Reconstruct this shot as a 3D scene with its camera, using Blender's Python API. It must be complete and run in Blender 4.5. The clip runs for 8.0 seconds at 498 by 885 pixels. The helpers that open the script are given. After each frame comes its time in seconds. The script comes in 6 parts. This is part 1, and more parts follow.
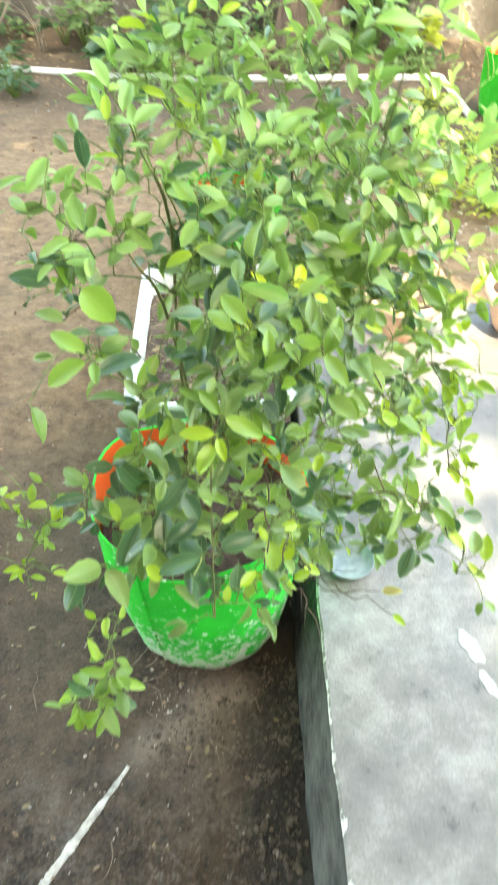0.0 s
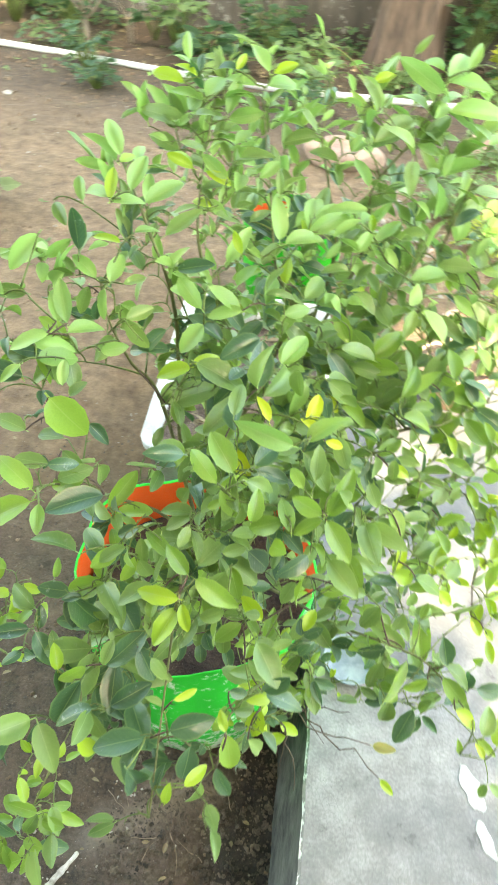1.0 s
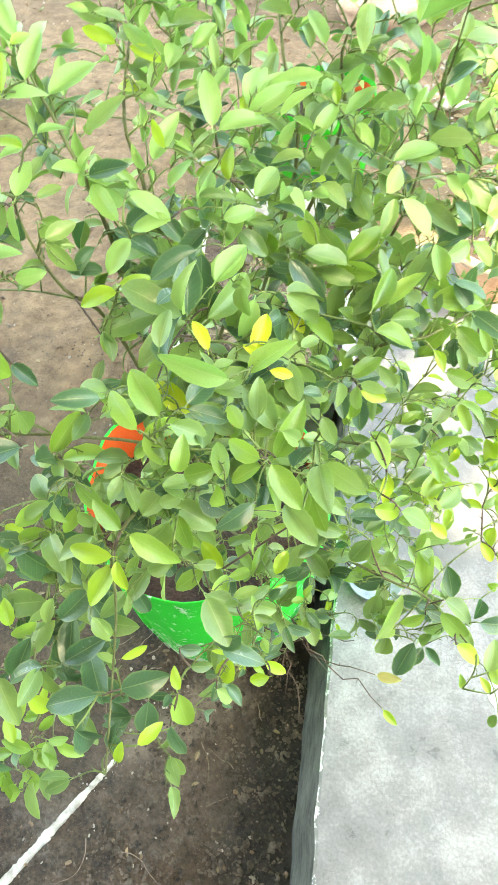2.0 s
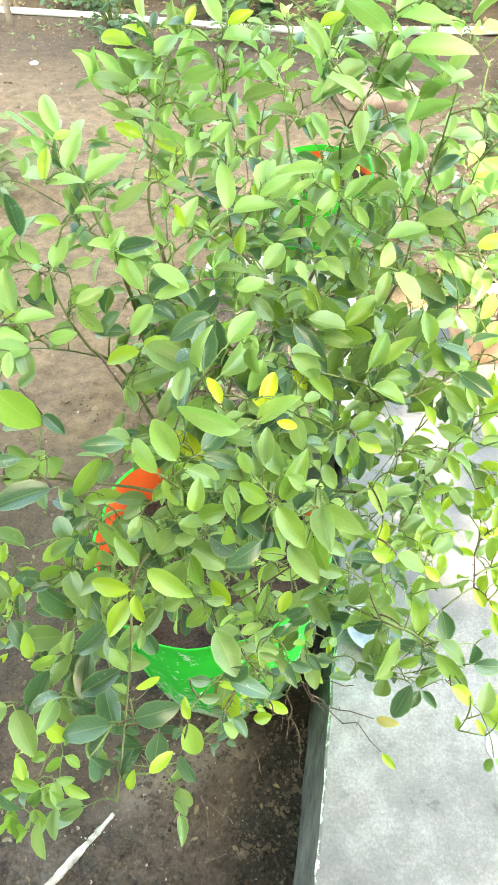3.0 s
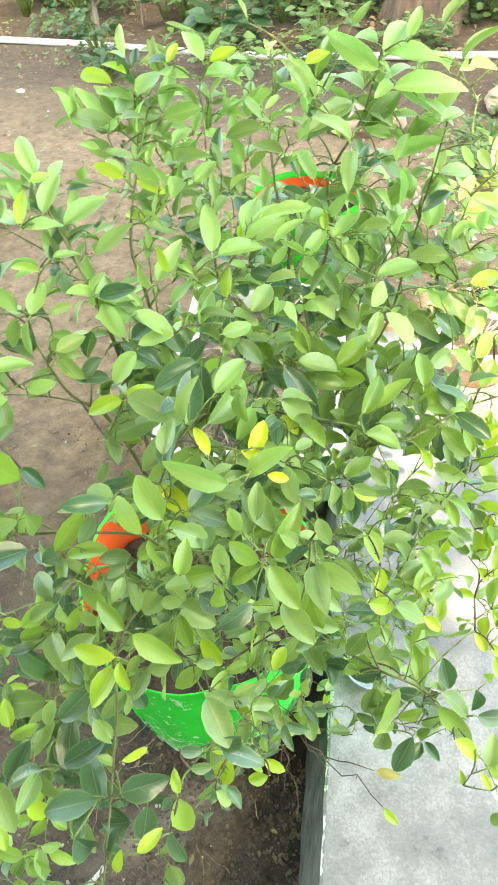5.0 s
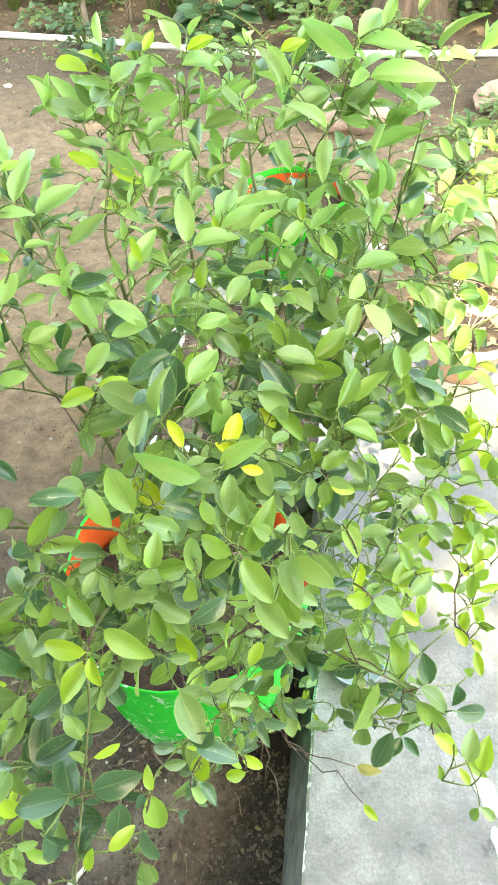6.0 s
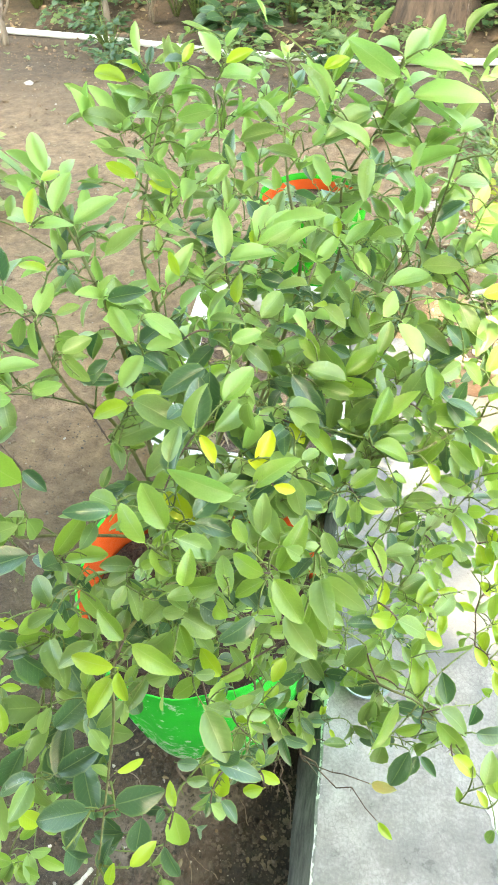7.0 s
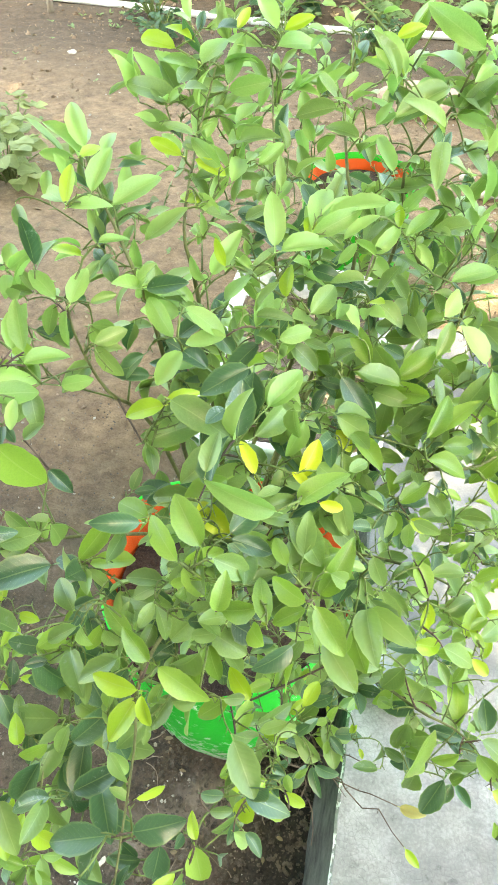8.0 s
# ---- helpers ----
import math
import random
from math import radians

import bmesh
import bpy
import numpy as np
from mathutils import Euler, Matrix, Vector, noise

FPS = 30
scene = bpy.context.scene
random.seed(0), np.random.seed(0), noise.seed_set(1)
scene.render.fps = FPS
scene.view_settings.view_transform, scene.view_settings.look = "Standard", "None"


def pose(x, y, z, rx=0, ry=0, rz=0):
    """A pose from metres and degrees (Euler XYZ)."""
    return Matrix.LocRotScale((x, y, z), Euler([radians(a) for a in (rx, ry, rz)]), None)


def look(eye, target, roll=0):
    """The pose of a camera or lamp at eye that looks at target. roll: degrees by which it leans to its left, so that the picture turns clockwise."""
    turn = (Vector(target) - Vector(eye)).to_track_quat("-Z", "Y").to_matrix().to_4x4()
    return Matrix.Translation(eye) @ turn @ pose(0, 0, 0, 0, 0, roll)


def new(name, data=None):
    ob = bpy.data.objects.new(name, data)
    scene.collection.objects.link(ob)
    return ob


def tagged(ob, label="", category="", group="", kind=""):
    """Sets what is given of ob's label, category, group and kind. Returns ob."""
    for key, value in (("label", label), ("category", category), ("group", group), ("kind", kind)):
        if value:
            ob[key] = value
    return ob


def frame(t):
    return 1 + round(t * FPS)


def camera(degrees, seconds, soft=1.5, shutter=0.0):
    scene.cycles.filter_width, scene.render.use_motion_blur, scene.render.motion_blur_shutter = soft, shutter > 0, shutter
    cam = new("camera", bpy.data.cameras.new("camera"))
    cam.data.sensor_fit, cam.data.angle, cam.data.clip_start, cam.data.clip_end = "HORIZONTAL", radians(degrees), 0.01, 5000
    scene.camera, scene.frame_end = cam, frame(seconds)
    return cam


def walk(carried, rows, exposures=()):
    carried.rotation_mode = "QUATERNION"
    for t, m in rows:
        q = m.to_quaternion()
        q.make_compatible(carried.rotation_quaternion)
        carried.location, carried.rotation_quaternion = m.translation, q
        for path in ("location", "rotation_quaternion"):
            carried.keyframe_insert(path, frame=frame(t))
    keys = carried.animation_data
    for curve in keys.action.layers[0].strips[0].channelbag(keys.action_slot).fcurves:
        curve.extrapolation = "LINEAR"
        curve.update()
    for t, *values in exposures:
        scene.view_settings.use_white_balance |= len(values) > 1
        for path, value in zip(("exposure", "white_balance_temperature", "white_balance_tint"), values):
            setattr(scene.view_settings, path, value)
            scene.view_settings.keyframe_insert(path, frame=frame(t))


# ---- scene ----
cam = camera(42.0, 8.0, 1.5, 0.35)
PATH = [
    (0, (0.186, 0.124, 1.619), (0.029, 1.584, 0.263), 0.3),
    (0.1, (0.183, 0.150, 1.624), (0.023, 1.634, 0.293), 1.2),
    (0.2, (0.180, 0.175, 1.629), (0.054, 1.636, 0.269), 2.1),
    (0.3, (0.177, 0.201, 1.636), (0.082, 1.646, 0.257), 3.2),
    (0.4, (0.174, 0.226, 1.643), (0.110, 1.674, 0.265), 3.6),
    (0.5, (0.172, 0.249, 1.647), (0.157, 1.717, 0.289), 3.4),
    (0.6, (0.170, 0.268, 1.647), (0.161, 1.716, 0.267), 3.7),
    (0.7, (0.169, 0.286, 1.647), (0.113, 1.711, 0.245), 4.2),
    (1, (0.206, 0.351, 1.65), (-0.073, 1.792, 0.291), 5.1),
    (1.2, (0.226, 0.399, 1.627), (-0.159, 1.768, 0.221), 4.9),
    (1.5, (0.265, 0.452, 1.607), (-0.177, 1.723, 0.128), 0.9),
    (1.8, (0.291, 0.472, 1.602), (-0.14, 1.632, 0.03), -3.2),
    (2, (0.298, 0.464, 1.611), (-0.104, 1.64, 0.044), -3.9),
    (2.2, (0.306, 0.448, 1.626), (-0.095, 1.658, 0.085), -3.7),
    (3.5, (0.303, 0.411, 1.653), (-0.145, 1.739, 0.226), -2.6),
    (4, (0.302, 0.409, 1.651), (-0.14, 1.744, 0.227), -1.8),
    (4.5, (0.293, 0.425, 1.649), (-0.165, 1.757, 0.23), -2.2),
    (5, (0.294, 0.46, 1.652), (-0.123, 1.813, 0.239), -3.0),
    (5.2, (0.302, 0.467, 1.649), (-0.11, 1.824, 0.239), -4.1),
    (6.3, (0.309, 0.465, 1.642), (-0.076, 1.821, 0.223), -1.7),
    (6.5, (0.305, 0.465, 1.652), (-0.083, 1.823, 0.236), -1.7),
    (7, (0.281, 0.471, 1.652), (-0.127, 1.825, 0.237), -1.0),
    (7.5, (0.258, 0.501, 1.642), (-0.178, 1.802, 0.187), -0.2),
    (8, (0.250, 0.52, 1.632), (-0.225, 1.805, 0.177), -0.9),
]
walk(cam, [(t, look(eye, target, roll)) for t, eye, target, roll in PATH], [(0.0, 4.0, 9400, -2), (1.0, 3.96, 9400, -2), (2.0, 4.26, 9400, -2), (3.5, 4.16, 9400, -2), (5.0, 4.09, 9400, -2), (8.0, 4.06, 9400, -2)])

# ---- light ----
SUN = Vector((0.10, -0.42, 0.90)).normalized()  # the way to the sun
world = bpy.data.worlds.new("sky")
scene.world = world
world.use_nodes = True
wn = world.node_tree.nodes
sky = wn.new("ShaderNodeTexSky")
sky.sky_type = "NISHITA"
sky.sun_disc = False
sky.sun_elevation = math.asin(SUN.z)
sky.sun_rotation = math.atan2(SUN.x, SUN.y)
sky.air_density, sky.dust_density = 1.0, 2.5
world.node_tree.links.new(sky.outputs[0], wn["Background"].inputs[0])
wn["Background"].inputs[1].default_value = 0.15
sun = new("sun", bpy.data.lights.new("sun", "SUN"))
sun.data.energy, sun.data.angle, sun.data.color = 1.25, radians(0.6), (1.0, 0.97, 0.94)
sun.matrix_world = look((0, 0, 8), Vector((0, 0, 8)) - SUN)


# ---- materials ----
def ramp(nt, fac, stops):
    n = nt.nodes.new("ShaderNodeValToRGB")
    els = n.color_ramp.elements
    while len(els) < len(stops):
        els.new(0.5)
    for e, (p, c) in zip(els, stops):
        e.position, e.color = p, (*c, 1) if len(c) == 3 else c
    nt.links.new(fac, n.inputs[0])
    return n.outputs[0]


def noise_tex(nt, scale, detail=5, rough=0.6, vec=None, kind="Fac"):
    n = nt.nodes.new("ShaderNodeTexNoise")
    n.inputs["Scale"].default_value, n.inputs["Detail"].default_value, n.inputs["Roughness"].default_value = scale, detail, rough
    if vec is not None:
        nt.links.new(vec, n.inputs["Vector"])
    return n.outputs[kind]


def math_node(nt, op, a, b=0.0, c=0.0):
    n = nt.nodes.new("ShaderNodeMath")
    n.operation = op
    for i, v in enumerate((a, b, c)):
        if isinstance(v, (int, float)):
            n.inputs[i].default_value = v
        else:
            nt.links.new(v, n.inputs[i])
    return n.outputs[0]


def mix(nt, fac, a, b, mode="MIX"):
    n = nt.nodes.new("ShaderNodeMix")
    n.data_type, n.blend_type = "RGBA", mode
    for sock, v in ((n.inputs[0], fac), (n.inputs[6], a), (n.inputs[7], b)):
        if isinstance(v, (int, float)):
            sock.default_value = v
        elif isinstance(v, tuple):
            sock.default_value = (*v, 1)
        else:
            nt.links.new(v, sock)
    return n.outputs[2]


def bump(nt, height, strength=0.4, distance=0.01):
    n = nt.nodes.new("ShaderNodeBump")
    n.inputs["Strength"].default_value, n.inputs["Distance"].default_value = strength, distance
    nt.links.new(height, n.inputs["Height"])
    return n.outputs[0]


def material(name, rough=0.7, metallic=0.0):
    m = bpy.data.materials.new(name)
    m.use_nodes = True
    nt = m.node_tree
    p = nt.nodes["Principled BSDF"]
    p.inputs["Roughness"].default_value, p.inputs["Metallic"].default_value = rough, metallic
    return m, nt, p


def coords(nt, kind="Object"):
    return nt.nodes.new("ShaderNodeTexCoord").outputs[kind]


def mottled(name, dark, light, scale=8.0, rough=0.8, bumps=0.3, distance=0.004, fine=90.0):
    """A plain surface with variation at two scales and a fine relief."""
    m, nt, p = material(name, rough)
    co = coords(nt)
    a, b = noise_tex(nt, scale, 6, 0.65, co), noise_tex(nt, fine, 4, 0.6, co)
    f = math_node(nt, "ADD", math_node(nt, "MULTIPLY", a, 0.7), math_node(nt, "MULTIPLY", b, 0.3))
    nt.links.new(ramp(nt, f, [(0.36, dark), (0.64, light)]), p.inputs["Base Color"])
    nt.links.new(bump(nt, f, bumps, distance), p.inputs["Normal"])
    return m


def leaf_material(name, dark, light, through_col, gloss=0.38, spots=0.0, share=0.42):
    """Leaf blade: paler midrib, faint side veins, light that passes through; every leaf has a tone of its own."""
    m, nt, p = material(name, gloss)
    info, geo = nt.nodes.new("ShaderNodeObjectInfo"), nt.nodes.new("ShaderNodeNewGeometry")
    rnd = math_node(nt, "FRACT", math_node(nt, "ADD", info.outputs["Random"], geo.outputs["Random Per Island"]))
    uv = nt.nodes.new("ShaderNodeUVMap").outputs[0]
    sep = nt.nodes.new("ShaderNodeSeparateXYZ")
    nt.links.new(uv, sep.inputs[0])
    u, v = sep.outputs[0], sep.outputs[1]
    off = math_node(nt, "ABSOLUTE", math_node(nt, "SUBTRACT", u, 0.5))
    rib = math_node(nt, "LESS_THAN", off, 0.022)
    vein = math_node(nt, "SINE", math_node(nt, "MULTIPLY", math_node(nt, "SUBTRACT", v, math_node(nt, "MULTIPLY", off, 0.5)), 55.0))
    blotch = noise_tex(nt, 45.0, 4, 0.6, coords(nt))
    tone = math_node(nt, "ADD", math_node(nt, "MULTIPLY", rnd, 0.72), math_node(nt, "MULTIPLY", blotch, 0.58))
    col = ramp(nt, tone, [(0.15, dark), (1.0, light)])
    side_vein = math_node(nt, "MULTIPLY", math_node(nt, "GREATER_THAN", vein, 0.90), 0.07)
    col = mix(nt, side_vein, col, (0.35, 0.48, 0.16))
    col = mix(nt, math_node(nt, "MULTIPLY", rib, 0.30), col, (0.40, 0.52, 0.20))
    edge = ramp(nt, off, [(0.40, (0, 0, 0)), (0.5, (1, 1, 1))])
    col = mix(nt, math_node(nt, "MULTIPLY", edge, 0.28), col, (0.42, 0.55, 0.16))
    if spots:
        dust = ramp(nt, noise_tex(nt, 55.0, 7, 0.75, coords(nt)), [(0.60, (0, 0, 0)), (0.70, (1, 1, 1))])
        col = mix(nt, math_node(nt, "MULTIPLY", dust, spots), col, (0.50, 0.56, 0.52))
    nt.links.new(col, p.inputs["Base Color"])
    p.inputs["Specular IOR Level"].default_value = 0.8
    h = math_node(nt, "ADD", math_node(nt, "MULTIPLY", vein, 0.10), math_node(nt, "MULTIPLY", rib, -1.0))
    nt.links.new(bump(nt, h, 0.3, 0.0009), p.inputs["Normal"])
    tr = nt.nodes.new("ShaderNodeBsdfTranslucent")
    nt.links.new(mix(nt, 0.5, col, through_col), tr.inputs[0])
    ms = nt.nodes.new("ShaderNodeMixShader")
    ms.inputs[0].default_value = share
    nt.links.new(p.outputs[0], ms.inputs[1])
    nt.links.new(tr.outputs[0], ms.inputs[2])
    nt.links.new(ms.outputs[0], nt.nodes["Material Output"].inputs[0])
    return m


def soil_material(name, wet, dry, scale=1.3):
    m, nt, p = material(name, 0.9)
    co = coords(nt)
    big, mid = noise_tex(nt, scale, 6, 0.62, co), noise_tex(nt, 14.0, 6, 0.7, co)
    fine, grit = noise_tex(nt, 120.0, 5, 0.7, co), noise_tex(nt, 420.0, 2, 0.6, co)
    f = math_node(nt, "ADD", math_node(nt, "MULTIPLY", big, 0.4), math_node(nt, "ADD", math_node(nt, "MULTIPLY", mid, 0.3), math_node(nt, "MULTIPLY", fine, 0.3)))
    col = ramp(nt, f, [(0.41, wet), (0.5, tuple((a + b) / 2 for a, b in zip(wet, dry))), (0.59, dry)])
    specks = ramp(nt, grit, [(0.64, (0, 0, 0)), (0.70, (1, 1, 1))])
    col = mix(nt, math_node(nt, "MULTIPLY", specks, 0.30), col, (0.42, 0.36, 0.30))
    nt.links.new(col, p.inputs["Base Color"])
    h = math_node(nt, "ADD", math_node(nt, "MULTIPLY", mid, 0.6), math_node(nt, "MULTIPLY", fine, 0.4))
    nt.links.new(bump(nt, h, 1.0, 0.03), p.inputs["Normal"])
    return m


def ground_material():
    """Garden earth: darker by the bags, paler further out, with green film and grit."""
    m = soil_material("garden_earth", (0.017, 0.0112, 0.0076), (0.140, 0.092, 0.063), 3.2)
    nt = m.node_tree
    p = nt.nodes["Principled BSDF"]
    co = coords(nt)
    old = p.inputs["Base Color"].links[0].from_socket
    sep = nt.nodes.new("ShaderNodeSeparateXYZ")
    nt.links.new(co, sep.inputs[0])
    far = nt.nodes.new("ShaderNodeMapRange")
    far.inputs["From Min"].default_value, far.inputs["From Max"].default_value = 1.75, 2.7
    nt.links.new(math_node(nt, "ADD", sep.outputs[1], math_node(nt, "MULTIPLY", noise_tex(nt, 2.0, 4, 0.6, co), 1.2)), far.inputs[0])
    dry = mix(nt, 0.78, old, ramp(nt, noise_tex(nt, 11.0, 10, 0.82, co), [(0.33, (0.112, 0.064, 0.035)), (0.5, (0.275, 0.175, 0.098)), (0.68, (0.46, 0.31, 0.185))]))
    col = mix(nt, far.outputs[0], old, dry)
    # spilt limewash, trodden into the earth by the path
    spill = ramp(nt, noise_tex(nt, 4.2, 6, 0.72, co), [(0.50, (0, 0, 0)), (0.62, (1, 1, 1))])
    near = nt.nodes.new("ShaderNodeMapRange")
    near.inputs["From Min"].default_value, near.inputs["From Max"].default_value = 0.72, 0.48
    nt.links.new(sep.outputs[1], near.inputs[0])
    col = mix(nt, math_node(nt, "MULTIPLY", math_node(nt, "MULTIPLY", spill, near.outputs[0]), 0.42), col, ramp(nt, noise_tex(nt, 60.0, 6, 0.75, co), [(0.35, (0.22, 0.19, 0.165)), (0.65, (0.50, 0.45, 0.40))]))
    # a dusty trail of lime from the end of the mortar strip
    off = math_node(nt, "ABSOLUTE", math_node(nt, "SUBTRACT", math_node(nt, "ADD", sep.outputs[0], 0.155), math_node(nt, "MULTIPLY", math_node(nt, "SUBTRACT", sep.outputs[1], 0.700), 0.95)))
    trail = ramp(nt, math_node(nt, "ADD", off, math_node(nt, "MULTIPLY", noise_tex(nt, 16.0, 6, 0.7, co), 0.14)), [(0.085, (1, 1, 1)), (0.165, (0, 0, 0))])
    reach = ramp(nt, math_node(nt, "ABSOLUTE", math_node(nt, "SUBTRACT", sep.outputs[1], 0.83)), [(0.07, (1, 1, 1)), (0.17, (0, 0, 0))])
    col = mix(nt, math_node(nt, "MULTIPLY", math_node(nt, "MULTIPLY", trail, reach), 0.75), col, (0.30, 0.235, 0.195))
    # drier, trodden pinkish earth before the bag
    dx = math_node(nt, "DIVIDE", sep.outputs[0], 0.14)
    dy = math_node(nt, "DIVIDE", math_node(nt, "SUBTRACT", sep.outputs[1], 0.76), 0.22)
    round_ = math_node(nt, "SQRT", math_node(nt, "ADD", math_node(nt, "MULTIPLY", dx, dx), math_node(nt, "MULTIPLY", dy, dy)))
    trodden = ramp(nt, math_node(nt, "MULTIPLY", math_node(nt, "ADD", round_, noise_tex(nt, 9.0, 7, 0.75, co)), 0.5), [(0.42, (1, 1, 1)), (0.80, (0, 0, 0))])
    col = mix(nt, math_node(nt, "MULTIPLY", trodden, 0.55), col, ramp(nt, noise_tex(nt, 70.0, 5, 0.75, co), [(0.35, (0.11, 0.080, 0.064)), (0.65, (0.27, 0.205, 0.170))]))
    # wet black earth at the platform's foot, with the gap's shade painted in
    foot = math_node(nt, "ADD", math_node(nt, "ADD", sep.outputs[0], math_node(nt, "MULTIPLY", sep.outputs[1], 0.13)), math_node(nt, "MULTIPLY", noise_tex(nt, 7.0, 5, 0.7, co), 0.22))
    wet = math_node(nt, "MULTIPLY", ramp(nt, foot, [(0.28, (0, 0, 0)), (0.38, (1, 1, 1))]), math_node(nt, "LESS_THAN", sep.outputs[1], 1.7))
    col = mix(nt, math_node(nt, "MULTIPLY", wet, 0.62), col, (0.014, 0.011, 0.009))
    # darker earth along the wall foot and round the hoe, shade put into colour
    darkened = nt.nodes.new("ShaderNodeMapRange")
    darkened.inputs["From Min"].default_value, darkened.inputs["From Max"].default_value = 5.1, 6.5
    side = math_node(nt, "MULTIPLY", math_node(nt, "MAXIMUM", math_node(nt, "SUBTRACT", sep.outputs[0], 0.95), 0.0), 3.4)
    nt.links.new(math_node(nt, "ADD", math_node(nt, "ADD", sep.outputs[1], side), math_node(nt, "MULTIPLY", noise_tex(nt, 1.7, 5, 0.7, co), 1.1)), darkened.inputs[0])
    col = mix(nt, math_node(nt, "MULTIPLY", darkened.outputs[0], 0.92), col, ramp(nt, noise_tex(nt, 14.0, 9, 0.8, co), [(0.35, (0.020, 0.013, 0.008)), (0.7, (0.125, 0.083, 0.050))]))
    film = ramp(nt, noise_tex(nt, 2.6, 6, 0.7, co), [(0.56, (0, 0, 0)), (0.74, (1, 1, 1))])
    col = mix(nt, math_node(nt, "MULTIPLY", film, 0.18), col, (0.10, 0.115, 0.06))
    nt.links.new(col, p.inputs["Base Color"])
    return m


def cement_material():
    """Trowelled cement: bluish grey, fine crazing, worn pale patches, a dull polish."""
    m, nt, p = material("cement_floor", 0.4)
    co = coords(nt)
    big, mid, fine = noise_tex(nt, 2.2, 6, 0.65, co), noise_tex(nt, 11.0, 7, 0.7, co), noise_tex(nt, 160.0, 4, 0.65, co)
    f = math_node(nt, "ADD", math_node(nt, "MULTIPLY", big, 0.42), math_node(nt, "ADD", math_node(nt, "MULTIPLY", mid, 0.36), math_node(nt, "MULTIPLY", fine, 0.22)))
    col = ramp(nt, f, [(0.36, (0.110, 0.106, 0.106)), (0.50, (0.215, 0.207, 0.203)), (0.64, (0.42, 0.405, 0.395))])
    warp = mix(nt, 0.02, co, noise_tex(nt, 20.0, 3, 0.5, co, "Color"))
    vor = nt.nodes.new("ShaderNodeTexVoronoi")
    vor.feature = "DISTANCE_TO_EDGE"
    vor.inputs["Scale"].default_value = 92.0
    nt.links.new(warp, vor.inputs["Vector"])
    crack = ramp(nt, vor.outputs["Distance"], [(0.0, (1, 1, 1)), (0.07, (0, 0, 0))])
    crack = math_node(nt, "MULTIPLY", crack, ramp(nt, noise_tex(nt, 5.0, 4, 0.6, co), [(0.34, (0, 0, 0)), (0.56, (1, 1, 1))]))
    col = mix(nt, math_node(nt, "MULTIPLY", crack, 0.36), col, (0.12, 0.117, 0.113))
    sep = nt.nodes.new("ShaderNodeSeparateXYZ")
    nt.links.new(co, sep.inputs[0])
    # darker towards the pots: the dappled shade there is painted into the cement
    far_shade = ramp(nt, math_node(nt, "ADD", sep.outputs[1], math_node(nt, "MULTIPLY", noise_tex(nt, 6.0, 6, 0.7, co), 0.5)), [(0.05, (0, 0, 0)), (0.32, (1, 1, 1))])
    col = mix(nt, math_node(nt, "MULTIPLY", far_shade, 0.52), col, (0.075, 0.068, 0.068))
    # paint left along the edge, in uneven flakes
    edge = math_node(nt, "SUBTRACT", ramp(nt, sep.outputs[1], [(0.0, (0.052, 0.052, 0.052)), (0.02, (0.046, 0.046, 0.046))]), math_node(nt, "ADD", sep.outputs[0], math_node(nt, "MULTIPLY", noise_tex(nt, 9.0, 6, 0.72, co), 0.105)))
    chip = math_node(nt, "GREATER_THAN", edge, 0.0)
    col = mix(nt, math_node(nt, "MULTIPLY", chip, 0.85), col, (0.70, 0.70, 0.68))
    nt.links.new(col, p.inputs["Base Color"])
    nt.links.new(ramp(nt, mid, [(0.35, (0.26, 0.26, 0.26)), (0.7, (0.52, 0.52, 0.52))]), p.inputs["Roughness"])
    h = math_node(nt, "SUBTRACT", math_node(nt, "MULTIPLY", mid, 0.4), math_node(nt, "MULTIPLY", crack, 0.4))
    nt.links.new(bump(nt, h, 0.25, 0.003), p.inputs["Normal"])
    return m


def plastic_weave(name, base, scuff, amount):
    """Coated woven bag cloth, scuffed pale towards its base."""
    m, nt, p = material(name, 0.58)
    p.inputs["Specular IOR Level"].default_value = 0.22
    co = coords(nt)
    n1, n2 = noise_tex(nt, 9.0, 5, 0.6, co), noise_tex(nt, 38.0, 6, 0.75, co)
    col = ramp(nt, n1, [(0.3, tuple(c * 0.8 for c in base)), (0.7, base)])
    sep = nt.nodes.new("ShaderNodeSeparateXYZ")
    nt.links.new(co, sep.inputs[0])
    low = nt.nodes.new("ShaderNodeMapRange")
    low.inputs["From Min"].default_value, low.inputs["From Max"].default_value = 0.30, 0.0
    nt.links.new(sep.outputs[2], low.inputs[0])
    wear = ramp(nt, math_node(nt, "ADD", n2, math_node(nt, "MULTIPLY", low.outputs[0], 0.17)), [(0.585, (0, 0, 0)), (0.64, (1, 1, 1))])
    col = mix(nt, math_node(nt, "MULTIPLY", wear, amount), col, scuff)
    dirt = math_node(nt, "MULTIPLY", math_node(nt, "LESS_THAN", sep.outputs[2], math_node(nt, "MULTIPLY", n1, 0.03)), 0.7)
    col = mix(nt, dirt, col, (0.62, 0.62, 0.55))
    nt.links.new(col, p.inputs["Base Color"])
    wv = nt.nodes.new("ShaderNodeTexWave")
    wv.bands_direction = "Z"
    wv.inputs["Scale"].default_value = 130.0
    nt.links.new(co, wv.inputs["Vector"])
    nt.links.new(bump(nt, math_node(nt, "ADD", math_node(nt, "MULTIPLY", wv.outputs[0], 0.12), n1), 0.35, 0.012), p.inputs["Normal"])
    return m


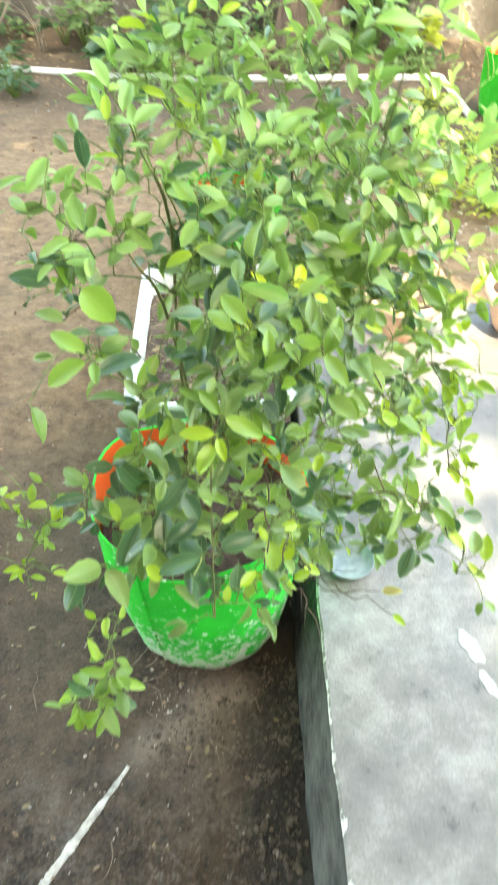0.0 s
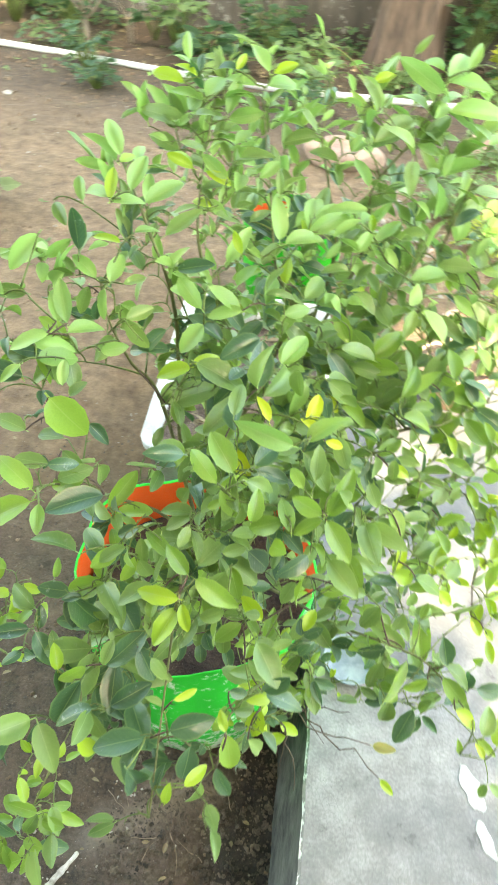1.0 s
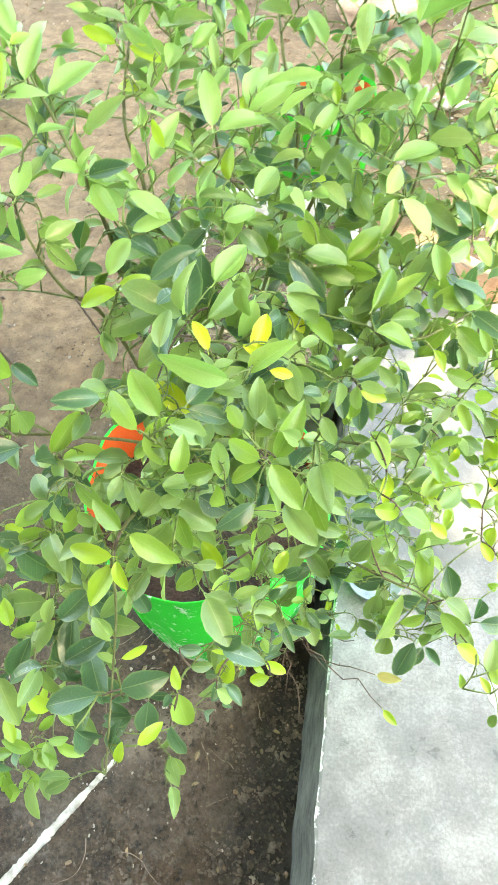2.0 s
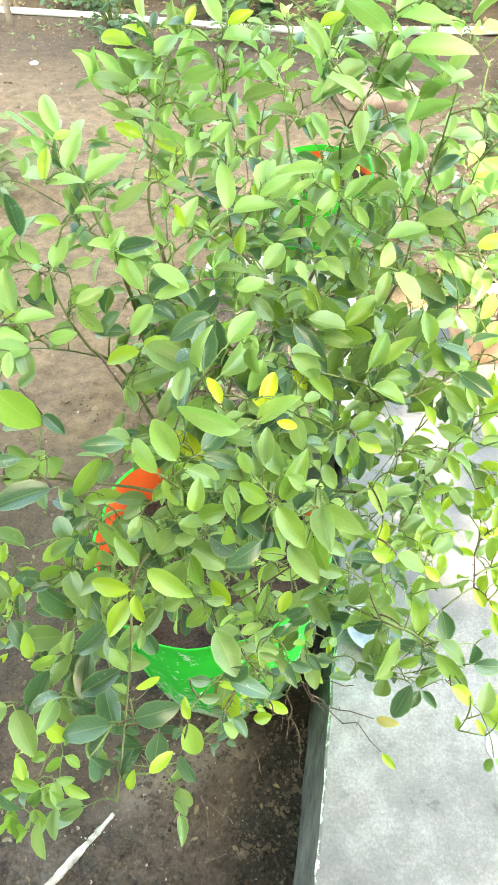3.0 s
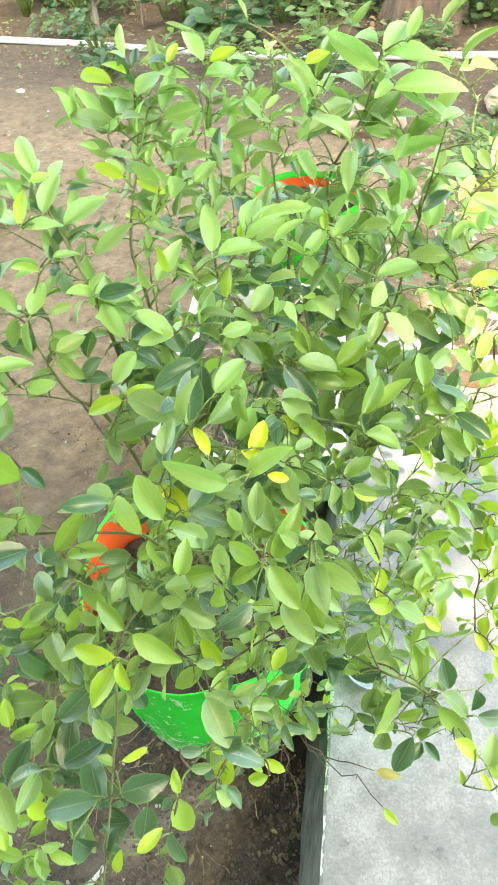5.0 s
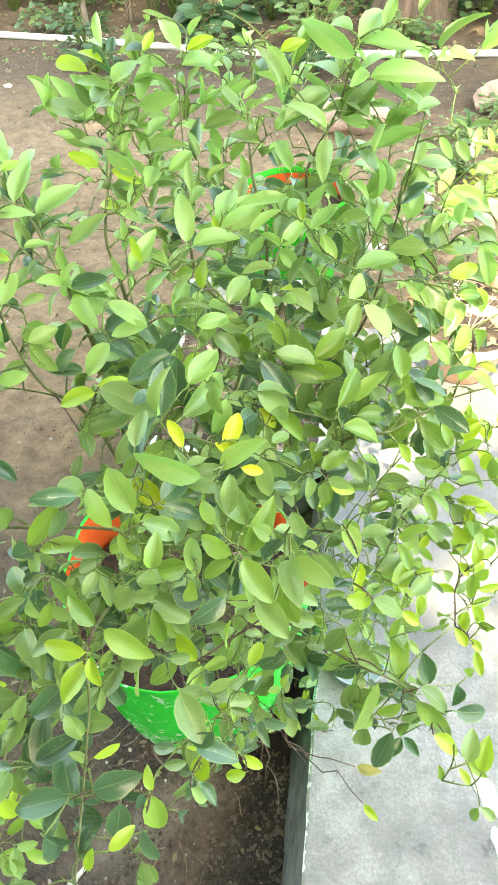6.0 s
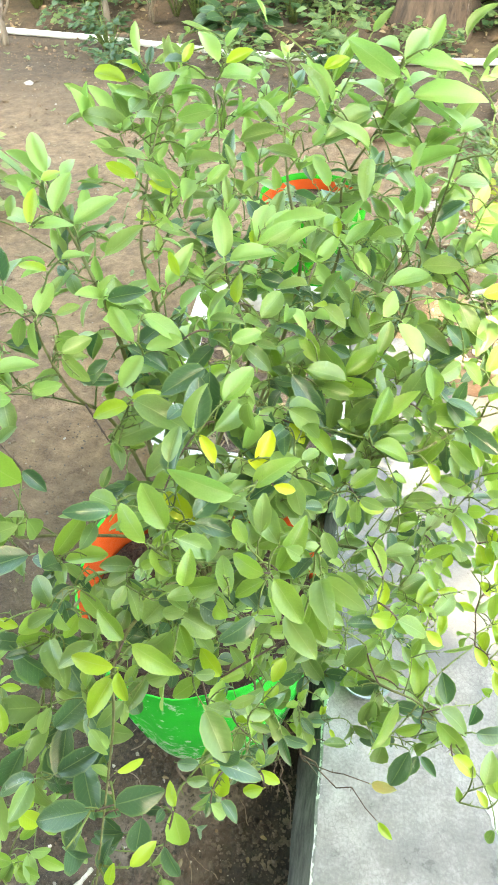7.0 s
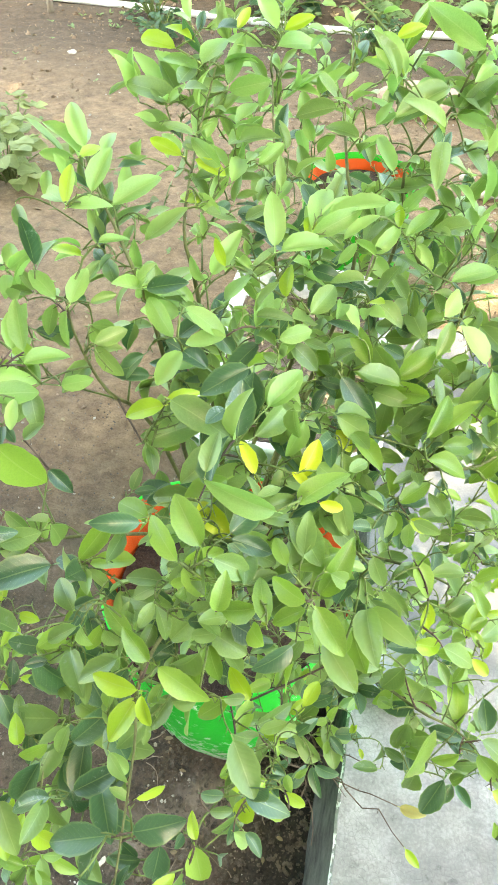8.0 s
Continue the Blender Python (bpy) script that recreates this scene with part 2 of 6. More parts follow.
def bark_material(name, dark, light, scale=40.0):
    m, nt, p = material(name, 0.85)
    co = coords(nt)
    mp = nt.nodes.new("ShaderNodeMapping")
    mp.inputs["Scale"].default_value = (1.0, 1.0, 0.18)
    nt.links.new(co, mp.inputs[0])
    f = noise_tex(nt, scale, 6, 0.7, mp.outputs[0])
    nt.links.new(ramp(nt, f, [(0.32, dark), (0.68, light)]), p.inputs["Base Color"])
    nt.links.new(bump(nt, f, 0.7, 0.3 / scale), p.inputs["Normal"])
    return m


def old_wall_material():
    """Old wall: mud and brick dust showing through flaking limewash, streaked by rain."""
    m, nt, p = material("old_plaster", 0.92)
    co = coords(nt)
    mp = nt.nodes.new("ShaderNodeMapping")
    mp.inputs["Scale"].default_value = (1.0, 1.0, 0.35)
    nt.links.new(co, mp.inputs[0])
    big, mid = noise_tex(nt, 1.4, 6, 0.65, mp.outputs[0]), noise_tex(nt, 14.0, 6, 0.72, co)
    base = ramp(nt, big, [(0.36, (0.026, 0.021, 0.017)), (0.52, (0.080, 0.064, 0.050)), (0.68, (0.17, 0.145, 0.12))])
    flake = ramp(nt, math_node(nt, "ADD", math_node(nt, "MULTIPLY", mid, 0.65), math_node(nt, "MULTIPLY", big, 0.4)), [(0.58, (0, 0, 0)), (0.66, (1, 1, 1))])
    col = mix(nt, math_node(nt, "MULTIPLY", flake, 0.8), base, (0.50, 0.47, 0.41))
    nt.links.new(col, p.inputs["Base Color"])
    nt.links.new(bump(nt, math_node(nt, "ADD", mid, math_node(nt, "MULTIPLY", flake, 0.6)), 0.7, 0.02), p.inputs["Normal"])
    return m


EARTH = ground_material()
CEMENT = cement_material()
# darker copy of the cement: shade of the vertical faces put into colour
RISER = mottled("dark_cement_riser", (0.016, 0.017, 0.016), (0.128, 0.126, 0.116), 11.0, 0.8, 0.8, 0.012, 45.0)
CLEANGREEN = plastic_weave("clean_green_bag_cloth", (0.002, 0.36, 0.014), (0.22, 0.48, 0.22), 0.10)
GREEN = plastic_weave("green_bag_cloth", (0.003, 0.68, 0.066), (0.80, 0.88, 0.78), 0.85)
ORANGE = plastic_weave("orange_bag_lining", (0.78, 0.105, 0.018), (0.60, 0.30, 0.14), 0.12)
POTSOIL = soil_material("potting_soil", (0.020, 0.013, 0.009), (0.100, 0.064, 0.043), 9.0)
BARK = bark_material("green_brown_bark", (0.055, 0.040, 0.025), (0.19, 0.15, 0.09), 60.0)
YOUNGBARK = bark_material("young_green_bark", (0.075, 0.078, 0.030), (0.21, 0.22, 0.085), 60.0)
TWIG = mottled("green_twig", (0.07, 0.10, 0.025), (0.20, 0.27, 0.07), 30.0, 0.6)
TRUNK = bark_material("dark_trunk_bark", (0.035, 0.022, 0.016), (0.17, 0.11, 0.075), 16.0)
BROWNTWIG = bark_material("brown_twig", (0.055, 0.035, 0.028), (0.17, 0.115, 0.085), 70.0)
DRYTWIG = bark_material("dry_twig", (0.20, 0.15, 0.11), (0.45, 0.37, 0.29), 50.0)
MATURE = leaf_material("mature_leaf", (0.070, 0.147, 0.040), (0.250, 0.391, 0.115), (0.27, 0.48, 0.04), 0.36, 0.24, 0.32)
# dark old leaves, also used for the shade low in the bush
OLD_SHADED = leaf_material("old_shaded_leaf", (0.022, 0.070, 0.034), (0.072, 0.162, 0.074), (0.10, 0.30, 0.06), 0.30, 0.60, 0.26)
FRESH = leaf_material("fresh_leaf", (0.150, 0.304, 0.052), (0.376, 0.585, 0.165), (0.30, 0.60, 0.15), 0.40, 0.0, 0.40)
# darker copy of FRESH: weaker light on lower leaves put into colour
MIDGREEN = leaf_material("midgreen_leaf", (0.100, 0.214, 0.032), (0.288, 0.473, 0.082), (0.34, 0.58, 0.03), 0.36, 0.18, 0.38)
YOUNG = leaf_material("young_leaf", (0.210, 0.390, 0.025), (0.400, 0.560, 0.045), (0.44, 0.64, 0.02), 0.38, 0.0, 0.34)
YELLOW = leaf_material("yellowing_leaf", (0.42, 0.53, 0.020), (0.62, 0.68, 0.030), (0.60, 0.68, 0.02), 0.45, 0.0, 0.36)
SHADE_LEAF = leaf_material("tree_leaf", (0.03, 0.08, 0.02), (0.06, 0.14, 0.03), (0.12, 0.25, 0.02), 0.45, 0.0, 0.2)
WEED = leaf_material("weed_leaf", (0.075, 0.15, 0.055), (0.17, 0.26, 0.10), (0.22, 0.38, 0.06), 0.6)
DARKLEAF = leaf_material("creeper_leaf", (0.018, 0.065, 0.030), (0.05, 0.13, 0.05), (0.06, 0.18, 0.03), 0.4)
PALEWEED = leaf_material("felted_leaf", (0.15, 0.195, 0.068), (0.33, 0.38, 0.150), (0.30, 0.38, 0.08), 0.7)
HERB = leaf_material("herb_leaf", (0.20, 0.26, 0.020), (0.42, 0.45, 0.045), (0.44, 0.48, 0.03), 0.6)
DEAD = leaf_material("dead_leaf", (0.42, 0.38, 0.12), (0.62, 0.55, 0.25), (0.5, 0.42, 0.1), 0.7)
LITTER = leaf_material("dry_litter", (0.12, 0.08, 0.05), (0.34, 0.25, 0.15), (0.3, 0.2, 0.1), 0.8, 0.0, 0.15)
PATCHWHITE = mottled("patch_white", (0.34, 0.34, 0.335), (0.54, 0.54, 0.53), 30.0, 0.6, 0.2)
PVC = mottled("white_pipe_plastic", (0.50, 0.48, 0.44), (0.78, 0.77, 0.74), 4.0, 0.45, 0.1)
TUBWHITE = mottled("white_tub_plastic", (0.36, 0.35, 0.33), (0.70, 0.70, 0.69), 9.0, 0.45, 0.2)
TERRA = mottled("terracotta", (0.44, 0.22, 0.14), (0.70, 0.45, 0.33), 9.0, 0.85, 0.3)
PALE_CLAY = mottled("pale_clay", (0.36, 0.19, 0.125), (0.62, 0.47, 0.38), 12.0, 0.9, 0.5)
PINKROCK = mottled("pink_sandstone", (0.25, 0.16, 0.12), (0.46, 0.32, 0.25), 7.0, 0.9, 0.6, 0.02)
GREYROCK = mottled("grey_stone", (0.10, 0.097, 0.09), (0.25, 0.243, 0.228), 6.0, 0.9, 0.6, 0.02)
PEBBLE = mottled("pale_pebble", (0.24, 0.20, 0.165), (0.52, 0.46, 0.40), 20.0, 0.9)
CLOD = soil_material("earth_clod", (0.12, 0.078, 0.050), (0.34, 0.230, 0.150), 12.0)
DARKCLOD = soil_material("damp_clod", (0.030, 0.023, 0.019), (0.20, 0.152, 0.118), 25.0)
IRON = mottled("rusty_iron", (0.022, 0.017, 0.014), (0.075, 0.05, 0.035), 20.0, 0.7)
PALEWOOD = bark_material("pale_worn_wood", (0.42, 0.33, 0.22), (0.68, 0.60, 0.46), 30.0)
BLUEDISH = mottled("pale_blue_enamel", (0.15, 0.19, 0.215), (0.33, 0.37, 0.385), 14.0, 0.3, 0.05)
BLOCKERWALL = mottled("blocker_plaster", (0.14, 0.125, 0.105), (0.26, 0.235, 0.20), 2.5, 0.9, 0.3)
OLDWALL = old_wall_material()
LIME = mottled("lime_mortar", (0.24, 0.21, 0.18), (0.66, 0.62, 0.57), 28.0, 0.9, 0.6)


# ---- mesh helpers ----
def part(name, bm, mat, parent=None, label="", smooth=True):
    """Links a bmesh as one mesh object, under a thing or a part."""
    me = bpy.data.meshes.new(name)
    bm.to_mesh(me)
    bm.free()
    return linked(name, me, mat, parent, label, smooth)


def linked(name, me, mat, parent=None, label="", smooth=True):
    if mat and not me.materials:
        me.materials.append(mat)
    if smooth:
        me.shade_smooth()
    ob = new(name, me)
    if parent is not None:
        ob.parent = parent
    if label:
        ob["label"] = label
    return ob


def thing(name, m, label, category, group="", kind=""):
    ob = new(name)
    ob.matrix_world = m
    ob.empty_display_size = 0.05
    return tagged(ob, label, category, group, kind)


def raw(name, verts, faces, mat, parent=None, label="", uvs=None, smooth=True):
    me = bpy.data.meshes.new(name)
    me.from_pydata([tuple(v) for v in verts], [], faces)
    if uvs is not None:
        lay = me.uv_layers.new(name="UVMap")
        idx = np.empty(len(me.loops), dtype=np.int32)
        me.loops.foreach_get("vertex_index", idx)
        lay.data.foreach_set("uv", np.asarray(uvs, dtype=np.float32)[idx].ravel())
    me.update()
    return linked(name, me, mat, parent, label, smooth)


def lathe(profile, segs=32, wobble=None):
    """A turned body from (radius, height) pairs."""
    bm = bmesh.new()
    rings = []
    for k, (r, z) in enumerate(profile):
        ring = []
        for i in range(segs):
            a = 2 * math.pi * i / segs
            rr, zz = (r, z) if wobble is None else wobble(a, r, z, k)
            ring.append(bm.verts.new((rr * math.cos(a), rr * math.sin(a), zz)))
        rings.append(ring)
    for a, b in zip(rings, rings[1:]):
        for i in range(segs):
            j = (i + 1) % segs
            bm.faces.new((a[i], a[j], b[j], b[i]))
    return bm, rings


def tube_data(path, radii, sides=6, base=0):
    """Verts and faces of a tube along points, closed at its tip."""
    pts = [Vector(p) for p in path]
    verts, faces = [], []
    ref = Vector((0.31, 0.83, 0.46))
    for k, p in enumerate(pts):
        d = (pts[min(k + 1, len(pts) - 1)] - pts[max(k - 1, 0)]).normalized()
        a = d.cross(ref)
        a = a.normalized() if a.length > 1e-4 else d.orthogonal().normalized()
        b = d.cross(a)
        for i in range(sides):
            t = 2 * math.pi * i / sides
            verts.append(p + (a * math.cos(t) + b * math.sin(t)) * radii[k])
    for k in range(len(pts) - 1):
        for i in range(sides):
            j = (i + 1) % sides
            faces.append((base + k * sides + i, base + k * sides + j, base + (k + 1) * sides + j, base + (k + 1) * sides + i))
    faces.append(tuple(base + (len(pts) - 1) * sides + i for i in range(sides)))
    faces.append(tuple(base + i for i in reversed(range(sides))))
    return verts, faces


def bezier(a, b, c, n):
    return [(1 - t) ** 2 * a + 2 * t * (1 - t) * b + t * t * c for t in (i / n for i in range(n + 1))]


def rock_bm(rng, size, squash=(1, 1, 1), detail=3, rough=0.22):
    bm = bmesh.new()
    bmesh.ops.create_icosphere(bm, subdivisions=detail, radius=1)
    off = Vector((rng.uniform(-50, 50), rng.uniform(-50, 50), rng.uniform(-50, 50)))
    for v in bm.verts:
        p = v.co.copy()
        f = 1 + rough * noise.noise(p * 1.1 + off) * 1.6 + rough * 0.4 * noise.noise(p * 3.2 + off)
        v.co = Vector((p.x * squash[0], p.y * squash[1], p.z * squash[2])) * f * size
    return bm


# ---- leaf blades ----
def blade(length, width, fold, curl, wave, rows=6, shape=0.8):
    """A leaf blade along +y from its stalk, normal +z: verts, faces and uvs."""
    verts, faces, uvs = [], [], []
    for k in range(rows + 1):
        t = 0.5 - 0.5 * math.cos(math.pi * (0.12 * k / rows + 0.88 * k / rows))
        w = width * 0.5 * ((1 - abs(2 * t ** shape - 1) ** 1.9) ** 0.69 * (1 + 0.03 * (-1) ** k) if 0 < k < rows else 0.03)
        droop = -curl * length * t * t
        for s in (-1.0, -0.5, 0.0, 0.5, 1.0):
            x = s * w
            z = abs(s) * w * fold + droop + wave * w * math.sin(6.0 * t + (2 if s > 0 else 0)) * abs(s)
            verts.append(Vector((x, t * length * (1 - 0.12 * abs(curl)), z)))
            uvs.append((0.5 + 0.5 * s, t))
    for k in range(rows):
        for i in range(4):
            a = k * 5 + i
            faces.append((a, a + 1, a + 6, a + 5))
    return verts, faces, uvs


def stalked(length, width, fold, curl, wave, rows=6, shape=0.8):
    """A blade with its short stalk, origin where it joins the twig."""
    v, f, u = blade(length, width, fold, curl, wave, rows, shape)
    stalk = length * 0.13
    v = [p + Vector((0, stalk, 0)) for p in v]
    n = len(v)
    w = length * 0.014
    v += [Vector((-w, 0, 0)), Vector((w, 0, 0)), Vector((w, stalk * 1.1, 0.0)), Vector((-w, stalk * 1.1, 0.0))]
    u += [(0.5, 0.0)] * 4
    f.append((n, n + 1, n + 2, n + 3))
    return v, f, u


LRNG = random.Random(11)
LEAVES = [stalked(1.0, LRNG.uniform(0.46, 0.60), LRNG.uniform(0.30, 0.70), LRNG.uniform(-0.05, 0.42), LRNG.uniform(-0.22, 0.22), 11, LRNG.uniform(0.80, 1.0)) for _ in range(13)]
THIN = [stalked(1.0, LRNG.uniform(0.46, 0.58), LRNG.uniform(0.1, 0.3), LRNG.uniform(0.0, 0.3), 0.0, 4) for _ in range(4)]
BROAD = [stalked(1.0, LRNG.uniform(0.75, 0.95), LRNG.uniform(0.05, 0.2), LRNG.uniform(0.15, 0.4), 0.14, 5, 0.62) for _ in range(4)]


def leaf_turn(along, normal):
    y = along.normalized()
    x = y.cross(normal)
    x = x.normalized() if x.length > 1e-4 else y.orthogonal().normalized()
    z = x.cross(y)
    return Matrix((x, y, z)).transposed().to_4x4()


class Foliage:
    """Collects many small leaves into one mesh."""

    def __init__(self):
        self.v, self.f, self.u = [], [], []

    def add(self, shape, m):
        n = len(self.v)
        v, f, u = shape
        self.v += [m @ p for p in v]
        self.f += [tuple(i + n for i in q) for q in f]
        self.u += u

    def make(self, name, mat, parent=None, label=""):
        return raw(name, self.v, self.f, mat, parent, label, self.u)


# ---- structure: ground, cement platform, old wall ----
def ground_height(x, y):
    z = 0.016 * noise.noise(Vector((x * 1.7, y * 1.7, 0.3))) + 0.009 * noise.noise(Vector((x * 7, y * 7, 1.7))) + 0.004 * noise.noise(Vector((x * 22, y * 22, 4.1)))
    if y > 1.9:
        z += 0.016 * noise.noise(Vector((x * 4.3, y * 4.3, 6.2))) + 0.012 * noise.noise(Vector((x * 11, y * 11, 2.2)))
    # a shallow trench beside the platform
    trench = min(1.0, max(0.0, (x + 0.02) / 0.13)) * min(1.0, max(0.0, (1.50 - y) / 0.25))
    z -= 0.040 * trench * trench * (3 - 2 * trench)
    bank = min(1.0, max(0.0, (y - 7.05) / 1.1))
    z += 0.16 * bank * bank * (3 - 2 * bank) * (1 + 0.5 * noise.noise(Vector((x * 1.3, y * 2, 7))))
    return z


def steps(*runs):
    out = []
    for a, b, s in runs:
        out += list(np.arange(a, b - 1e-6, s))
    return out


xs = [-90, -40, -20, -12, -8] + steps((-6, -1.4, 0.12), (-1.4, 0.7, 0.028), (0.7, 3.6, 0.12)) + [4, 5, 8, 12, 20, 40, 90]
ys = [-90, -40, -20, -10, -6, -3] + steps((-2, 0.3, 0.25), (0.3, 2.4, 0.028), (2.4, 8.6, 0.085)) + [9, 10, 12, 20, 40, 90]
gv = [(x, y, ground_height(x, y)) for y in ys for x in xs]
nx = len(xs)
gf = [(j * nx + i, j * nx + i + 1, (j + 1) * nx + i + 1, (j + 1) * nx + i) for j in range(len(ys) - 1) for i in range(nx - 1)]
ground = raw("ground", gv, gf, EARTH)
tagged(ground, "bare brown garden earth, darker near the bags", "ground", kind="structure")


def platform():
    bm = bmesh.new()
    w, y0, y1, h = 3.4, -3.43, 1.24, 0.40
    rings = []
    n = 90
    rng = random.Random(4)
    prof = [(-0.062, -h), (-0.002, -0.02), (0.0, -0.007), (0.006, 0.0), (0.06, 0.0), (0.6, 0.0), (w, 0.0), (w, -h)]
    for k in range(n + 1):
        y = y0 + (y1 - y0) * k / n
        j = 0.006 * noise.noise(Vector((0, y * 6, 2))) + 0.003 * rng.uniform(-1, 1)
        rings.append([bm.verts.new((x + (j if i < 4 else 0), y, z)) for i, (x, z) in enumerate(prof)])
    for a, b in zip(rings, rings[1:]):
        for i in range(len(prof) - 1):
            face = bm.faces.new((a[i], a[i + 1], b[i + 1], b[i]))
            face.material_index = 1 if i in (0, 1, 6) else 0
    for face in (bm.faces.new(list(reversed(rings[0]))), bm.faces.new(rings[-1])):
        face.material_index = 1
    bmesh.ops.recalc_face_normals(bm, faces=bm.faces)
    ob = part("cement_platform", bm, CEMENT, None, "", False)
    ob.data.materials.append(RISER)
    ob.matrix_world = pose(0.235, 1.25, 0.226, 0, 0, 7.3)
    return tagged(ob, "raised grey cement platform with crazed worn surface", "platform", kind="structure")


platform()


def old_wall():
    bm = bmesh.new()
    cols, rows = 150, 16
    x0, x1, y0, t = -11.0, 7.0, 8.02, 0.30
    grid = []
    for r in range(rows + 1):
        row = []
        for c in range(cols + 1):
            x = x0 + (x1 - x0) * c / cols
            top = 2.1 + 0.12 * noise.noise(Vector((x * 0.9, 3, 0)))
            z = -0.3 + (top + 0.3) * r / rows
            y = y0 + 0.03 * noise.noise(Vector((x * 3, z * 3, 0))) + 0.05 * noise.noise(Vector((x * 0.8, z, 9)))
            row.append(bm.verts.new((x, y, z)))
        grid.append(row)
    back = [[bm.verts.new((grid[r][c].co.x, y0 + t, grid[r][c].co.z)) for c in range(cols + 1)] for r in (0, rows)]
    for r in range(rows):
        for c in range(cols):
            bm.faces.new((grid[r][c], grid[r][c + 1], grid[r + 1][c + 1], grid[r + 1][c]))
    for c in range(cols):
        bm.faces.new((grid[rows][c], grid[rows][c + 1], back[1][c + 1], back[1][c]))
        bm.faces.new((back[1][c], back[1][c + 1], back[0][c + 1], back[0][c]))
    ob = part("wall_back", bm, OLDWALL)
    return tagged(ob, "old garden wall of mud plaster with flaking limewash", "wall", kind="structure")


old_wall()


def blocker_wall():
    """An unseen plain wall, added behind the path to block sky light."""
    bm = bmesh.new()
    bmesh.ops.create_cube(bm, size=1)
    for v in bm.verts:
        v.co = Vector((v.co.x * 13.0, v.co.y * 0.25, v.co.z * 4.9))
    bmesh.ops.bevel(bm, geom=bm.edges[:], offset=0.012, segments=2, affect="EDGES")
    ob = part("wall_blocker", bm, BLOCKERWALL, None, "", False)
    ob.matrix_world = pose(0.5, -2.3, 2.25)
    return tagged(ob, "unseen plain wall added to block light", "wall", kind="structure")


blocker_wall()


# ---- grow bags ----
def grow_bag(name, m, rt, rb, h, seed, label, soil_z, squash=1.0, cloth=GREEN, fold=0.004):
    rng = random.Random(seed)
    ph = [rng.uniform(0, 6.28) for _ in range(6)]

    def wob(a, r, z, k, inset=0.0):
        t = z / h
        f = 1 + 0.014 * math.sin(3 * a + ph[0]) * t + 0.009 * math.sin(7 * a + ph[1] + 3 * t) * (0.3 + t) + 0.008 * math.sin(13 * a + ph[2] - 5 * t)
        lift = (0.013 * math.sin(2 * a + ph[3]) + 0.008 * math.sin(5 * a + ph[4])) * t ** 3 * (1.0 if seed == 3 else 0.45)
        sx = squash + (1 - squash) * abs(math.cos(a))
        return (r * f - inset) * sx, z + lift

    bag = thing(name, m, label, "grow bag", "green grow bags")
    rows = 12
    prof = [(0.001, 0.004), (rb * 0.9, 0.0), (rb, 0.010)]
    prof += [(rb + (rt - rb) * (k / rows) ** 0.9 + 0.010 * math.sin(math.pi * k / rows), 0.010 + (h - 0.010) * k / rows) for k in range(1, rows + 1)]
    bm, _ = lathe(prof, 56, wob)
    body = part("body", bm, cloth, bag)
    ins = [(p[0], p[1]) for p in prof[3:] if p[1] > soil_z - 0.06]
    bm, _ = lathe(ins, 56, lambda a, r, z, k: wob(a, r, z, k, 0.0022))
    part("lining", bm, ORANGE, bag, "orange inner lining")
    # folded hem round the rim
    hem = [(rt + 0.0010, h - 0.020), (rt + 0.0013, h - 0.002), (rt + 0.0007, h + 0.0010), (rt - 0.0010, h + 0.0010), (rt - 0.0028, h - 0.0002), (rt - 0.0032 - 0.11 * fold, h - fold)]
    bm, _ = lathe(hem, 56, wob)
    part("hem", bm, cloth, body)
    # soil, uneven
    bm = bmesh.new()
    rs = rb + (rt - rb) * (soil_z / h) - 0.004
    n, segs = 9, 40
    mid = bm.verts.new((0, 0, soil_z + 0.012))
    last = None
    for k in range(1, n + 1):
        ring = []
        for i in range(segs):
            a = 2 * math.pi * i / segs
            r = rs * k / n
            rr, _ = wob(a, r, soil_z, k) if k == n else (r, 0)
            x, y = rr * math.cos(a), rr * math.sin(a)
            ring.append(bm.verts.new((x, y, soil_z + 0.016 * noise.noise(Vector((x * 14, y * 14, seed))) + 0.008 * noise.noise(Vector((x * 45, y * 45, seed))))))
        for i in range(segs):
            j = (i + 1) % segs
            if last is None:
                bm.faces.new((mid, ring[i], ring[j]))
            else:
                bm.faces.new((last[i], ring[i], ring[j], last[j]))
        last = ring
    part("soil", bm, POTSOIL, bag, "dark loose potting soil")
    # stitched seam down the side
    a0 = rng.uniform(3.6, 5.4)
    pts = []
    for k in range(14):
        z = 0.01 + (h - 0.01) * k / 13
        r = rb + (rt - rb) * (k / 13) ** 0.9 + 0.010 * math.sin(math.pi * k / 13)
        rr, zz = wob(a0, r, z, k)
        pts.append(Vector(((rr + 0.0015) * math.cos(a0), (rr + 0.0015) * math.sin(a0), zz)))
    v, f = tube_data(pts, [0.003] * 14, 5)
    raw("seam", v, f, cloth, body)
    return bag


BAG = Vector((-0.046, 1.180, -0.012))
grow_bag("grow_bag", pose(*BAG, 0, 0, 40), 0.262, 0.214, 0.492, 3, "large bright green grow bag with orange lining, scuffed white below", 0.385)
grow_bag("grow_bag", pose(-0.215, 3.13, -0.01, 0, 0, 100), 0.243, 0.195, 0.45, 8, "bright green grow bag with orange lining on bare earth", 0.375, 0.92, CLEANGREEN, 0.026)
grow_bag("grow_bag", pose(1.62, 6.05, -0.01, 0, 0, 10), 0.235, 0.185, 0.46, 15, "bright green grow bag standing by the old wall", 0.30, 1.0, CLEANGREEN, 0.020)


